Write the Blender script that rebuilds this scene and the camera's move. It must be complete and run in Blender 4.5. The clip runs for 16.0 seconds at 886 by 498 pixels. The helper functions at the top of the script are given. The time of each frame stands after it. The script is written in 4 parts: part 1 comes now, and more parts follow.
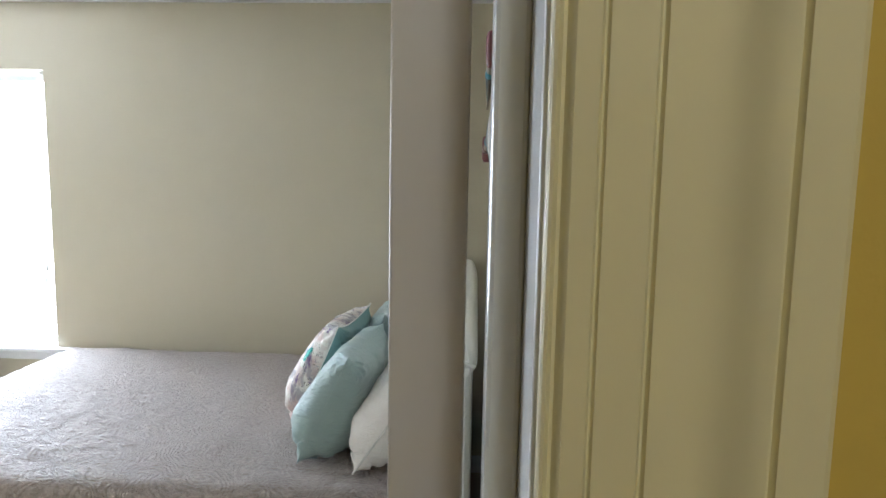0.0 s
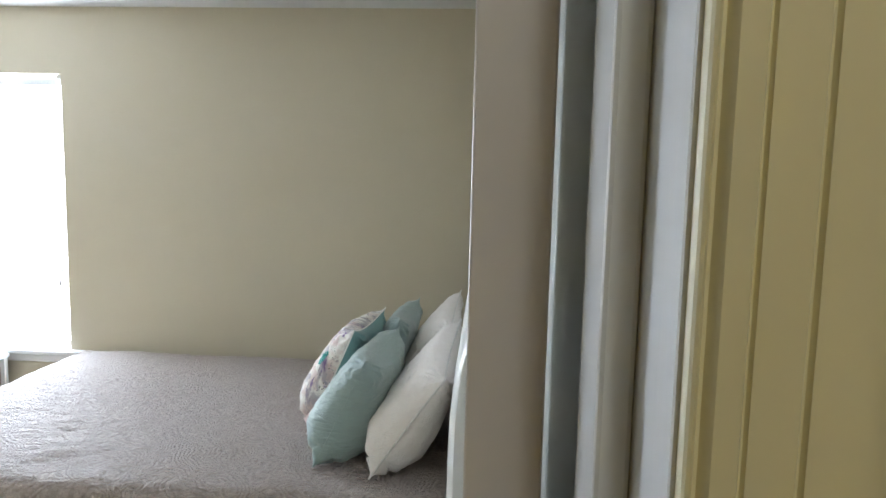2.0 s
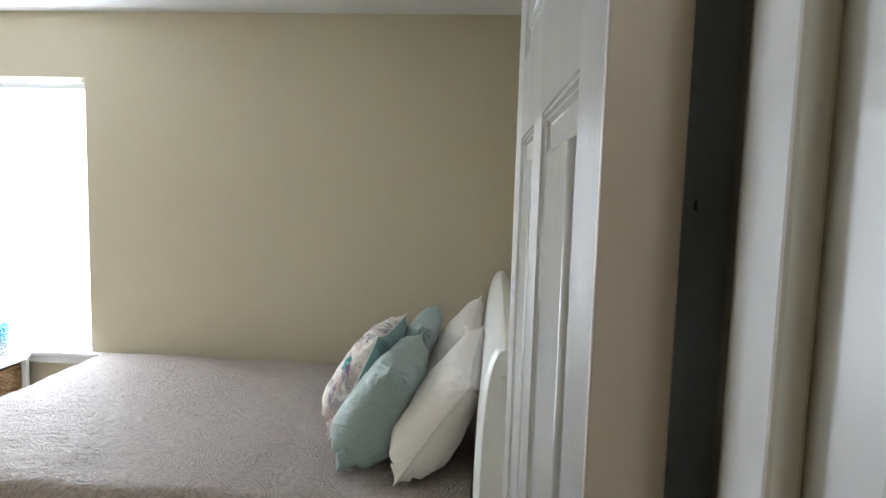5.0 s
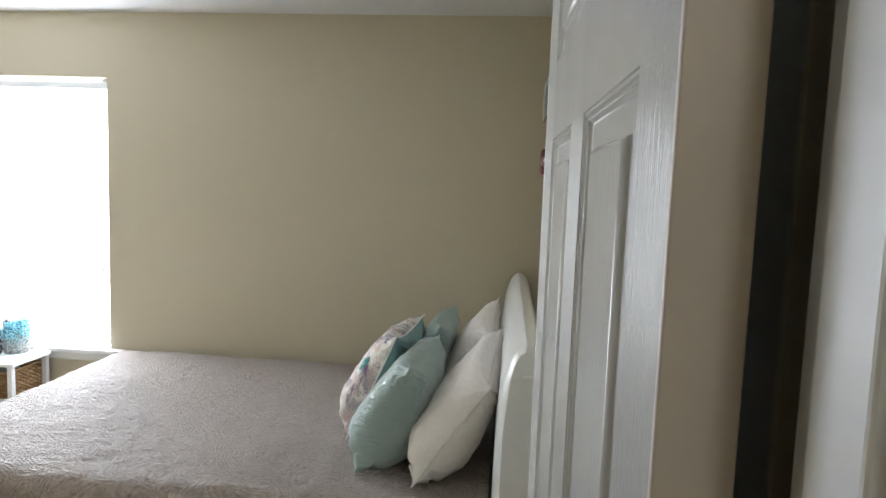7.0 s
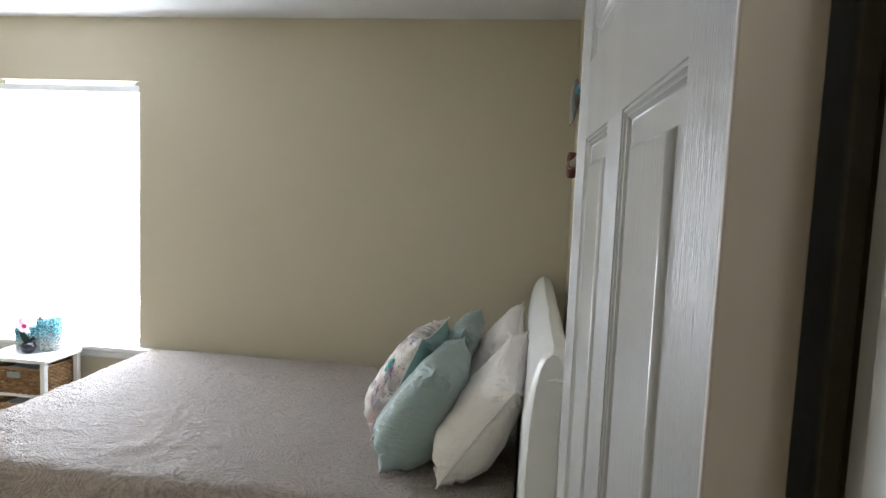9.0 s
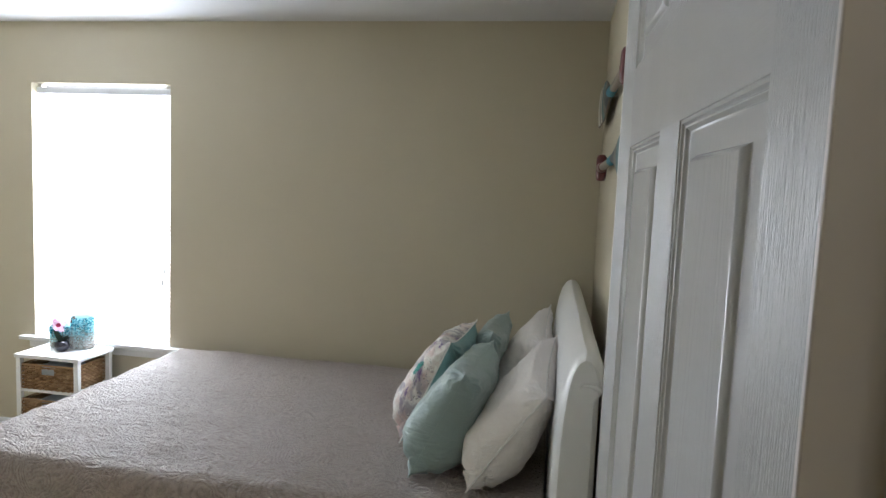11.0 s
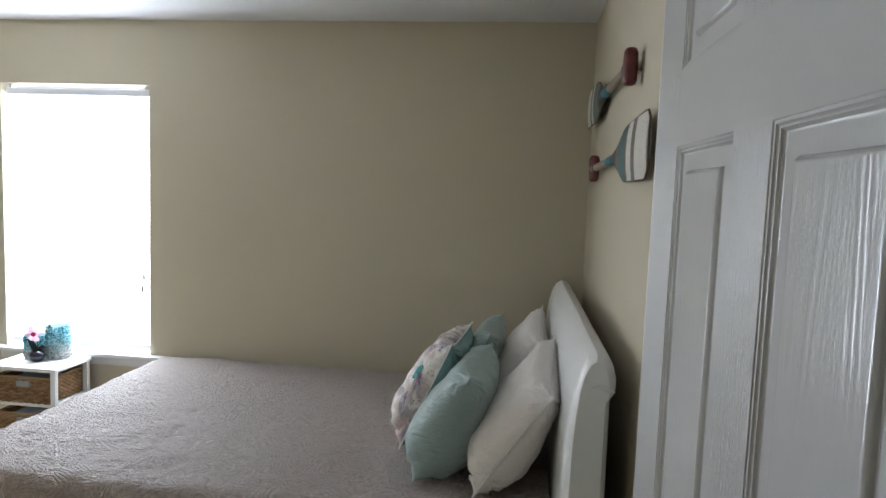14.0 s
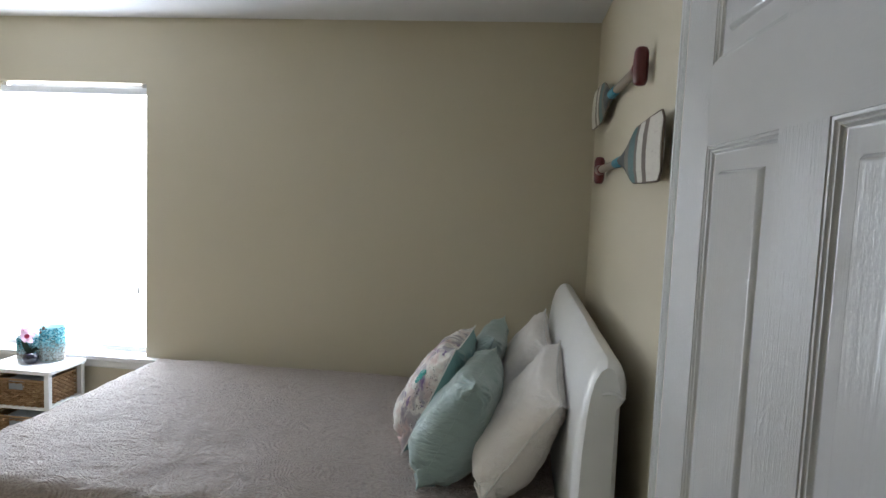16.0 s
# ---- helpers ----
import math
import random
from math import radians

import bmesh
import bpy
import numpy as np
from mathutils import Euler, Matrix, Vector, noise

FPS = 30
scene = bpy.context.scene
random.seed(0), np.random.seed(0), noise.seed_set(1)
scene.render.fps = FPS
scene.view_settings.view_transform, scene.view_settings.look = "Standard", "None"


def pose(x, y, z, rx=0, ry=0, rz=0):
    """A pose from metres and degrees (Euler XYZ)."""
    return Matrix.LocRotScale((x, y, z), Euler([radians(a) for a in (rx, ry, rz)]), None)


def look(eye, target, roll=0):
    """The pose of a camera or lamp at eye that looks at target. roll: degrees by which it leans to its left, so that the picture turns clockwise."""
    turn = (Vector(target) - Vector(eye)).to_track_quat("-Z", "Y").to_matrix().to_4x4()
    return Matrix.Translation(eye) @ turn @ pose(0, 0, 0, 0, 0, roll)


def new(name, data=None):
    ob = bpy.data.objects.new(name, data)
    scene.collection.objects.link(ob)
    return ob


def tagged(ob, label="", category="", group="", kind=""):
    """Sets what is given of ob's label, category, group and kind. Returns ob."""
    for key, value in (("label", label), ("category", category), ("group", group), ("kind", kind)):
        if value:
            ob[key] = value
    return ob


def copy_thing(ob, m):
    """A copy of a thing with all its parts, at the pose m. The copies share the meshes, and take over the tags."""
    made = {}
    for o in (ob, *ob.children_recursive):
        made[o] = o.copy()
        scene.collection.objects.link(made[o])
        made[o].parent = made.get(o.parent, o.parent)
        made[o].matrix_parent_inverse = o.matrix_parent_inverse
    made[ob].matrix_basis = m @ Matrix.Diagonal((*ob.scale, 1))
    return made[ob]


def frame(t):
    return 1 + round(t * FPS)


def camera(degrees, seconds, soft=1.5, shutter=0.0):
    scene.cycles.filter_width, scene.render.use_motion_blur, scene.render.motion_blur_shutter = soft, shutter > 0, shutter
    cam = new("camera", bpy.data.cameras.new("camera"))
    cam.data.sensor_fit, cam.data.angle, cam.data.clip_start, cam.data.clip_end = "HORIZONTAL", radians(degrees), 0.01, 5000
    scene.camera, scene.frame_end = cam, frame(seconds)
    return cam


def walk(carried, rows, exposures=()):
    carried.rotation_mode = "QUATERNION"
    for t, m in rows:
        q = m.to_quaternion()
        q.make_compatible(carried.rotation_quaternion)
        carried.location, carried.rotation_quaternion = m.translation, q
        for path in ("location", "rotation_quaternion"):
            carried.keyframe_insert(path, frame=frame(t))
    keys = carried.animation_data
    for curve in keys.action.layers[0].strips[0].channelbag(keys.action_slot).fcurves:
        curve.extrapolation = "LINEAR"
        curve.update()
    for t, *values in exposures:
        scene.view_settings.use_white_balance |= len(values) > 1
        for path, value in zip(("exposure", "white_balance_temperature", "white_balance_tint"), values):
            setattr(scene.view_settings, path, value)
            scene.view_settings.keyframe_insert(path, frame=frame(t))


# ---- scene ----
cam = camera(69.3, 16.0)

PATH = [
    (0, (0.128, 0.193, 1.599), (0.026, 2.177, 1.365), 1.0),
    (0.5, (0.119, 0.202, 1.591), (0.01, 2.186, 1.365), 1.1),
    (1, (0.108, 0.204, 1.584), (-0.004, 2.189, 1.366), 1.1),
    (1.5, (0.1, 0.202, 1.585), (-0.018, 2.187, 1.371), 1.2),
    (2, (0.093, 0.202, 1.582), (-0.032, 2.187, 1.373), 1.3),
    (2.5, (0.083, 0.204, 1.586), (-0.047, 2.189, 1.378), 1.5),
    (3, (0.076, 0.204, 1.587), (-0.06, 2.189, 1.381), 1.4),
    (3.5, (0.067, 0.203, 1.589), (-0.075, 2.188, 1.384), 1.5),
    (4, (0.059, 0.203, 1.59), (-0.087, 2.188, 1.387), 1.5),
    (6.5, (0.018, 0.201, 1.586), (-0.16, 2.183, 1.392), 2.1),
    (7, (0.016, 0.205, 1.586), (-0.178, 2.186, 1.392), 2.1),
    (7.5, (0.013, 0.203, 1.583), (-0.196, 2.183, 1.393), 2.2),
    (8, (0.01, 0.2, 1.578), (-0.217, 2.178, 1.394), 2.3),
    (8.5, (0.008, 0.202, 1.578), (-0.237, 2.179, 1.394), 2.4),
    (9, (0.003, 0.199, 1.577), (-0.26, 2.174, 1.395), 2.4),
    (11.5, (-0.042, 0.197, 1.587), (-0.374, 2.161, 1.403), 2.5),
    (12, (-0.06, 0.198, 1.587), (-0.375, 2.164, 1.405), 2.7),
    (12.5, (-0.077, 0.197, 1.586), (-0.369, 2.167, 1.405), 2.8),
    (13, (-0.099, 0.198, 1.587), (-0.372, 2.172, 1.407), 2.6),
    (13.5, (-0.118, 0.202, 1.585), (-0.375, 2.177, 1.407), 2.3),
    (14, (-0.137, 0.204, 1.583), (-0.368, 2.183, 1.407), 2.1),
    (14.5, (-0.15, 0.206, 1.58), (-0.363, 2.187, 1.405), 2.0),
    (15, (-0.159, 0.211, 1.578), (-0.369, 2.192, 1.404), 2.0),
    (15.5, (-0.167, 0.22, 1.577), (-0.373, 2.202, 1.405), 2.1),
    (16, (-0.172, 0.242, 1.58), (-0.389, 2.223, 1.41), 2.4),
]
EXPOSURES = [(0.0, 0.57, 5900, 9.5), (1.5, 0.48, 5950, 9.5), (2.5, 0.43, 6050, 9.2), (4.0, 0.35, 6200, 9.5), (6.5, 0.17, 6420, 10), (9.0, 0.03, 6350, 10.5), (12.0, -0.32, 6250, 11), (16.0, -0.36, 6200, 11)]
walk(cam, [(t, look(eye, target, roll)) for t, eye, target, roll in PATH], EXPOSURES)

# ---- world and light ----
world = bpy.data.worlds.new("world")
scene.world = world
world.use_nodes = True
wn, wl = world.node_tree.nodes, world.node_tree.links
sky = wn.new("ShaderNodeTexSky")
sky.sky_type, sky.sun_disc = "NISHITA", False
sky.sun_elevation, sky.sun_rotation = radians(48), radians(200)
wn["Background"].inputs["Strength"].default_value = 0.1
wl.new(sky.outputs["Color"], wn["Background"].inputs["Color"])


def lamp(name, kind, m, power, color, **settings):
    data = bpy.data.lights.new(name, kind)
    data.energy, data.color = power, color
    for key, value in settings.items():
        if key == "size":
            data.size = value
        elif key == "size_y":
            data.size_y = value
        elif key == "radius":
            data.shadow_soft_size = value
        elif key == "angle":
            data.angle = value
    if "size_y" in settings:
        data.shape = "RECTANGLE"
    ob = new(name, data)
    ob.matrix_world = m
    return ob


lamp("sun", "SUN", look((0, -6, 8), (0, 0, 0)), 2.5, (1.0, 0.95, 0.88), angle=radians(0.5))
# daylight in the window's opening, behind the shade
lamp("window_daylight", "AREA", look((-2.58, 3.575, 1.37), (-2.58, 0, 1.30)), 126.0, (0.85, 0.92, 1.0), size=0.85, size_y=1.44)
# added lamp out of view that fills in the hall's unseen light
lamp("hall_fill", "POINT", pose(0.35, -0.55, 2.30), 6.3, (0.95, 0.97, 0.94), radius=0.08)


# ---- materials ----
def material(name, color, rough=0.6, metal=0.0, spec=0.5, coat=0.0):
    m = bpy.data.materials.new(name)
    m.use_nodes = True
    b = m.node_tree.nodes["Principled BSDF"]
    b.inputs["Base Color"].default_value = (*color, 1)
    b.inputs["Roughness"].default_value = rough
    b.inputs["Metallic"].default_value = metal
    b.inputs["Specular IOR Level"].default_value = spec
    b.inputs["Coat Weight"].default_value = coat
    return m


class Nodes:
    """Short hand to wire a material's nodes."""

    def __init__(self, m):
        self.m, self.n, self.l = m, m.node_tree.nodes, m.node_tree.links
        self.bsdf = self.n["Principled BSDF"]

    def add(self, kind, ins=(), **attrs):
        node = self.n.new(kind)
        if "wave_type" in attrs:
            node.wave_type = attrs["wave_type"]
        if "bands_direction" in attrs:
            node.bands_direction = attrs["bands_direction"]
        if "data_type" in attrs:
            node.data_type = attrs["data_type"]
        if "blend_type" in attrs:
            node.blend_type = attrs["blend_type"]
        if "operation" in attrs:
            node.operation = attrs["operation"]
        for key, value in dict(ins).items():
            self.put(node.inputs[key], value)
        return node

    def put(self, socket, value):
        if isinstance(value, bpy.types.NodeSocket):
            self.l.new(value, socket)
        else:
            socket.default_value = value

    def coords(self, scale=(1, 1, 1), which="Object", rot=(0, 0, 0)):
        c = self.add("ShaderNodeTexCoord")
        mp = self.add("ShaderNodeMapping", {"Vector": c.outputs[which], "Scale": scale, "Rotation": rot})
        return mp.outputs["Vector"]

    def noise(self, vector, scale, detail=3.0, rough=0.5, distortion=0.0):
        return self.add("ShaderNodeTexNoise", {"Vector": vector, "Scale": scale, "Detail": detail, "Roughness": rough, "Distortion": distortion})

    def ramp(self, fac, stops, interpolation="LINEAR"):
        r = self.add("ShaderNodeValToRGB", {"Fac": fac})
        r.color_ramp.interpolation = interpolation
        e = r.color_ramp.elements
        while len(e) < len(stops):
            e.new(0.5)
        for el, (p, c) in zip(e, stops):
            el.position = p
            el.color = (*c, 1) if len(c) == 3 else c
        return r.outputs["Color"]

    def mix(self, fac, a, b, mode="MIX"):
        x = self.add("ShaderNodeMix", data_type="RGBA", blend_type=mode)
        self.put(x.inputs[0], fac)
        self.put(x.inputs[6], a if isinstance(a, bpy.types.NodeSocket) else (*a, 1))
        self.put(x.inputs[7], b if isinstance(b, bpy.types.NodeSocket) else (*b, 1))
        return x.outputs[2]

    def math(self, op, a, b=0.0):
        x = self.add("ShaderNodeMath", operation=op)
        self.put(x.inputs[0], a)
        self.put(x.inputs[1], b)
        return x.outputs[0]

    def bump(self, height, strength=0.3, distance=0.01, normal=None):
        b = self.add("ShaderNodeBump", {"Height": height, "Strength": strength, "Distance": distance})
        if normal is not None:
            self.l.new(normal, b.inputs["Normal"])
        self.l.new(b.outputs["Normal"], self.bsdf.inputs["Normal"])
        return b.outputs["Normal"]

    def color(self, value):
        self.put(self.bsdf.inputs["Base Color"], value)

    def rough(self, value):
        self.put(self.bsdf.inputs["Roughness"], value)


def painted_wall(name, color, bump=0.12):
    """Rolled wall paint: faint mottling and orange-peel relief."""
    m = material(name, color, 0.75, spec=0.3)
    w = Nodes(m)
    v = w.coords()
    big = w.noise(v, 1.3, 3).outputs["Fac"]
    c2 = tuple(x * 0.93 for x in color)
    w.color(w.mix(big, color, c2))
    fine = w.noise(v, 260, 2).outputs["Fac"]
    w.bump(fine, bump, 0.002)
    return m


def gloss_paint(name, color, rough=0.3, grain=0.0, along="z", figure=0.0):
    """Brushed semi-gloss enamel; grain: embossed wood grain along z or y; figure: how much of it is flame figure."""
    m = material(name, color, rough, spec=0.5)
    w = Nodes(m)
    v = w.coords()
    big = w.noise(v, 1.5, 2).outputs["Fac"]
    w.color(w.mix(big, color, tuple(x * 0.96 for x in color)))
    smear = w.noise(w.coords((1, 1, 0.4)), 9, 3, 0.6).outputs["Fac"]
    w.rough(w.math("ADD", rough - 0.06, w.math("MULTIPLY", smear, 0.12)))
    if grain:
        thin = (1, 1, 0.05) if along == "z" else (1, 0.05, 1)
        long = (1, 1, 0.12) if along == "z" else (1, 0.12, 1)
        pores = w.ramp(w.noise(w.coords(thin), 330, 3, 0.65).outputs["Fac"], [(0.36, (0, 0, 0)), (0.60, (1, 1, 1))])
        rings = w.noise(w.coords(long), 7.5, 2, 0.45, 0.4).outputs["Fac"]
        flame = w.math("SINE", w.math("MULTIPLY", rings, 150.0))
        flame = w.ramp(w.math("ADD", w.math("MULTIPLY", flame, 0.5), 0.5), [(0.25, (0, 0, 0)), (0.85, (1, 1, 1))])
        peel = w.noise(w.coords((1, 1, 0.6)), 210, 2, 0.6).outputs["Fac"]
        h = w.math("ADD", w.math("MULTIPLY", pores, 0.7 * (1.0 - figure)), w.math("MULTIPLY", flame, figure))
        h = w.math("ADD", h, w.math("MULTIPLY", peel, 0.8))
        w.bump(h, grain, 0.0018)
    else:
        w.bump(w.noise(w.coords((1, 1, 0.05)), 220, 2).outputs["Fac"], 0.10, 0.0005)
    return m


def cloth(name, color, rough=0.85, weave=900.0, strength=0.25, sheen=0.2, crease=0.0, dark=0.9):
    m = material(name, color, rough, spec=0.25)
    w = Nodes(m)
    w.bsdf.inputs["Sheen Weight"].default_value = sheen
    v = w.coords()
    w.color(w.mix(w.noise(v, 9, 4).outputs["Fac"], color, tuple(x * dark for x in color)))
    a = w.add("ShaderNodeTexWave", {"Vector": v, "Scale": weave / 20, "Distortion": 0.6}, bands_direction="Y")
    b = w.add("ShaderNodeTexWave", {"Vector": v, "Scale": weave / 20, "Distortion": 0.6}, bands_direction="Z")
    h = w.math("MULTIPLY", a.outputs["Fac"], b.outputs["Fac"])
    n = w.bump(h, strength, 0.0008)
    if crease:
        folds = w.noise(w.coords((1, 1, 4.0)), 11, 4, 0.55, 1.2).outputs["Fac"]
        w.bump(folds, crease, 0.012, n)
    return m


def crinkled_cotton():
    """Off-white gauze: crossed crinkles in a loose grid over soft folds."""
    m = material("white_crinkled_cotton", (0.90, 0.87, 0.84), 0.85, spec=0.2)
    w = Nodes(m)
    w.bsdf.inputs["Sheen Weight"].default_value = 0.25
    v = w.coords()
    warp = w.noise(v, 14, 3, 0.6)
    vv = w.add("ShaderNodeMixRGB", {"Fac": 0.035, "Color1": v, "Color2": warp.outputs["Color"]}).outputs[0]
    a = w.add("ShaderNodeTexWave", {"Vector": vv, "Scale": 68.0, "Distortion": 2.0, "Detail": 2.0, "Detail Scale": 2.0}, bands_direction="Z")
    b = w.add("ShaderNodeTexWave", {"Vector": vv, "Scale": 68.0, "Distortion": 2.0, "Detail": 2.0, "Detail Scale": 2.0}, bands_direction="Y")
    patch = w.ramp(w.noise(v, 13, 2).outputs["Fac"], [(0.42, (0.15, 0.15, 0.15)), (0.60, (1, 1, 1))])
    h = w.math("MULTIPLY", w.math("ADD", a.outputs["Fac"], b.outputs["Fac"]), patch)
    w.color(w.mix(w.math("MULTIPLY", h, 0.5), (0.91, 0.86, 0.82), (0.96, 0.925, 0.895)))
    n = w.bump(h, 0.6, 0.0016)
    w.bump(w.noise(w.coords((1, 1, 1.6)), 12, 4, 0.55, 1.0).outputs["Fac"], 0.4, 0.014, n)
    return m


WALL = painted_wall("beige_wall_paint", (0.575, 0.519, 0.396))
CEILING = painted_wall("white_ceiling_paint", (0.74, 0.74, 0.755), 0.3)
OCHRE = painted_wall("ochre_wall_paint", (0.64, 0.47, 0.11))
CREAM = gloss_paint("cream_casing_enamel", (0.82, 0.755, 0.50), 0.33)
TRIM = gloss_paint("white_trim_enamel", (0.81, 0.82, 0.825), 0.22)
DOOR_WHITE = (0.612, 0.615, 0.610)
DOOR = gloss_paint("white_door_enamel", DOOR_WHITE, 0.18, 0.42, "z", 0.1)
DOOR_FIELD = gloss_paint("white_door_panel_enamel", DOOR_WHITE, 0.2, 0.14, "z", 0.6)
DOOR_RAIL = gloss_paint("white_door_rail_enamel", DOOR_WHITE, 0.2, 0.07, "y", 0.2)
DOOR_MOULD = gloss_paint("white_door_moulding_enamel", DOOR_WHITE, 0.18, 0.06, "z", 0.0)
DOOR_EDGE = gloss_paint("white_door_edge_enamel", (0.67, 0.62, 0.58), 0.4)
# White closet paint darkened to put the shade behind the door into its colour.
CLOSET = gloss_paint("shaded_closet_enamel", (0.56, 0.56, 0.50), 0.4)
STAND = gloss_paint("white_lacquer", (0.82, 0.83, 0.83), 0.25)
PLASTIC = material("white_plastic", (0.78, 0.80, 0.84), 0.4)
TASSEL = material("grey_plastic", (0.30, 0.29, 0.27), 0.5)
STEEL = material("brushed_steel", (0.55, 0.54, 0.52), 0.35, 1.0)
DARK = material("dark_brown_metal", (0.10, 0.065, 0.04), 0.5)


def carpet_material():
    m = material("beige_carpet", (0.40, 0.34, 0.27), 0.95, spec=0.1)
    w = Nodes(m)
    v = w.coords()
    w.color(w.mix(w.noise(v, 240, 3).outputs["Fac"], (0.46, 0.40, 0.32), (0.33, 0.28, 0.22)))
    w.bump(w.noise(v, 320, 3).outputs["Fac"], 0.8, 0.008)
    return m


def hall_floor_material():
    m = material("oak_floor", (0.32, 0.19, 0.09), 0.4)
    w = Nodes(m)
    v = w.coords((1, 12, 1))
    w.color(w.mix(w.noise(v, 3, 5).outputs["Fac"], (0.38, 0.23, 0.11), (0.22, 0.12, 0.055)))
    return m


def shade_material():
    """Translucent window shade: lets part of the daylight straight through and scatters the rest."""
    m = bpy.data.materials.new("translucent_shade_fabric")
    m.use_nodes = True
    n, l = m.node_tree.nodes, m.node_tree.links
    n.remove(n["Principled BSDF"])
    out = n["Material Output"]
    t, p, d = n.new("ShaderNodeBsdfTransparent"), n.new("ShaderNodeBsdfTranslucent"), n.new("ShaderNodeBsdfDiffuse")
    a, b = n.new("ShaderNodeMixShader"), n.new("ShaderNodeMixShader")
    p.inputs["Color"].default_value = (0.9, 0.92, 0.95, 1)
    d.inputs["Color"].default_value = (0.85, 0.86, 0.88, 1)
    a.inputs[0].default_value, b.inputs[0].default_value = 0.45, 0.5
    l.new(p.outputs[0], a.inputs[1])
    l.new(d.outputs[0], a.inputs[2])
    l.new(t.outputs[0], b.inputs[1])
    l.new(a.outputs[0], b.inputs[2])
    l.new(b.outputs[0], out.inputs["Surface"])
    return m


def glass_material(name, color=(1, 1, 1), rough=0.0):
    m = material(name, color, rough)
    b = m.node_tree.nodes["Principled BSDF"]
    b.inputs["Transmission Weight"].default_value = 1.0
    b.inputs["IOR"].default_value = 1.45
    return m


def quilt_material():
    """Stone-washed matelasse: stitched contour lines that swirl into paisleys, puckered between the stitches."""
    m = material("taupe_matelasse", (0.50, 0.42, 0.37), 0.62, spec=0.4)
    w = Nodes(m)
    w.bsdf.inputs["Sheen Weight"].default_value = 0.3
    v = w.coords()
    field = w.noise(w.coords((1, 1.25, 1)), 5.2, 1.6, 0.45, 0.5).outputs["Fac"]
    swirl = w.math("SINE", w.math("MULTIPLY", field, 165.0))
    warp = w.noise(v, 6.0, 2, 0.5)
    vv = w.add("ShaderNodeMixRGB", {"Fac": 0.14, "Color1": v, "Color2": warp.outputs["Color"]})
    cell = w.add("ShaderNodeTexVoronoi", {"Vector": vv.outputs[0], "Scale": 6.5})
    ring = w.math("SINE", w.math("MULTIPLY", cell.outputs["Distance"], 95.0))
    pick = w.ramp(w.noise(v, 2.6, 2).outputs["Fac"], [(0.50, (0, 0, 0)), (0.56, (1, 1, 1))])
    stitched = w.ramp(w.math("ADD", w.math("MULTIPLY", w.mix(pick, swirl, ring), 0.5), 0.5), [(0.10, (0, 0, 0)), (0.60, (0.85, 0.85, 0.85)), (1.0, (1, 1, 1))])
    pucker = w.noise(w.coords((0.8, 1.9, 1)), 74, 3, 0.6, 0.8).outputs["Fac"]
    crumple = w.noise(w.coords((1, 1.7, 1)), 19, 3, 0.55, 0.6).outputs["Fac"]
    weave = w.noise(v, 420, 2).outputs["Fac"]
    h = w.math("ADD", w.math("ADD", w.math("MULTIPLY", stitched, 0.16), w.math("MULTIPLY", crumple, 0.42)), w.math("ADD", w.math("MULTIPLY", pucker, 0.95), w.math("MULTIPLY", weave, 0.08)))
    w.bump(h, 1.0, 0.020)
    # Relief shading put into the colour: hollows dark, raised stitching pale.
    relief_shade = w.ramp(w.math("ADD", w.math("MULTIPLY", stitched, 0.16), w.math("MULTIPLY", pucker, 0.9)), [(0.34, (0, 0, 0)), (0.72, (1, 1, 1))])
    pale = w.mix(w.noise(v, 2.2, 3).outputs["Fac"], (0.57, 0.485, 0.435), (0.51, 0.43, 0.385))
    w.color(w.mix(relief_shade, (0.345, 0.28, 0.245), pale))
    return m


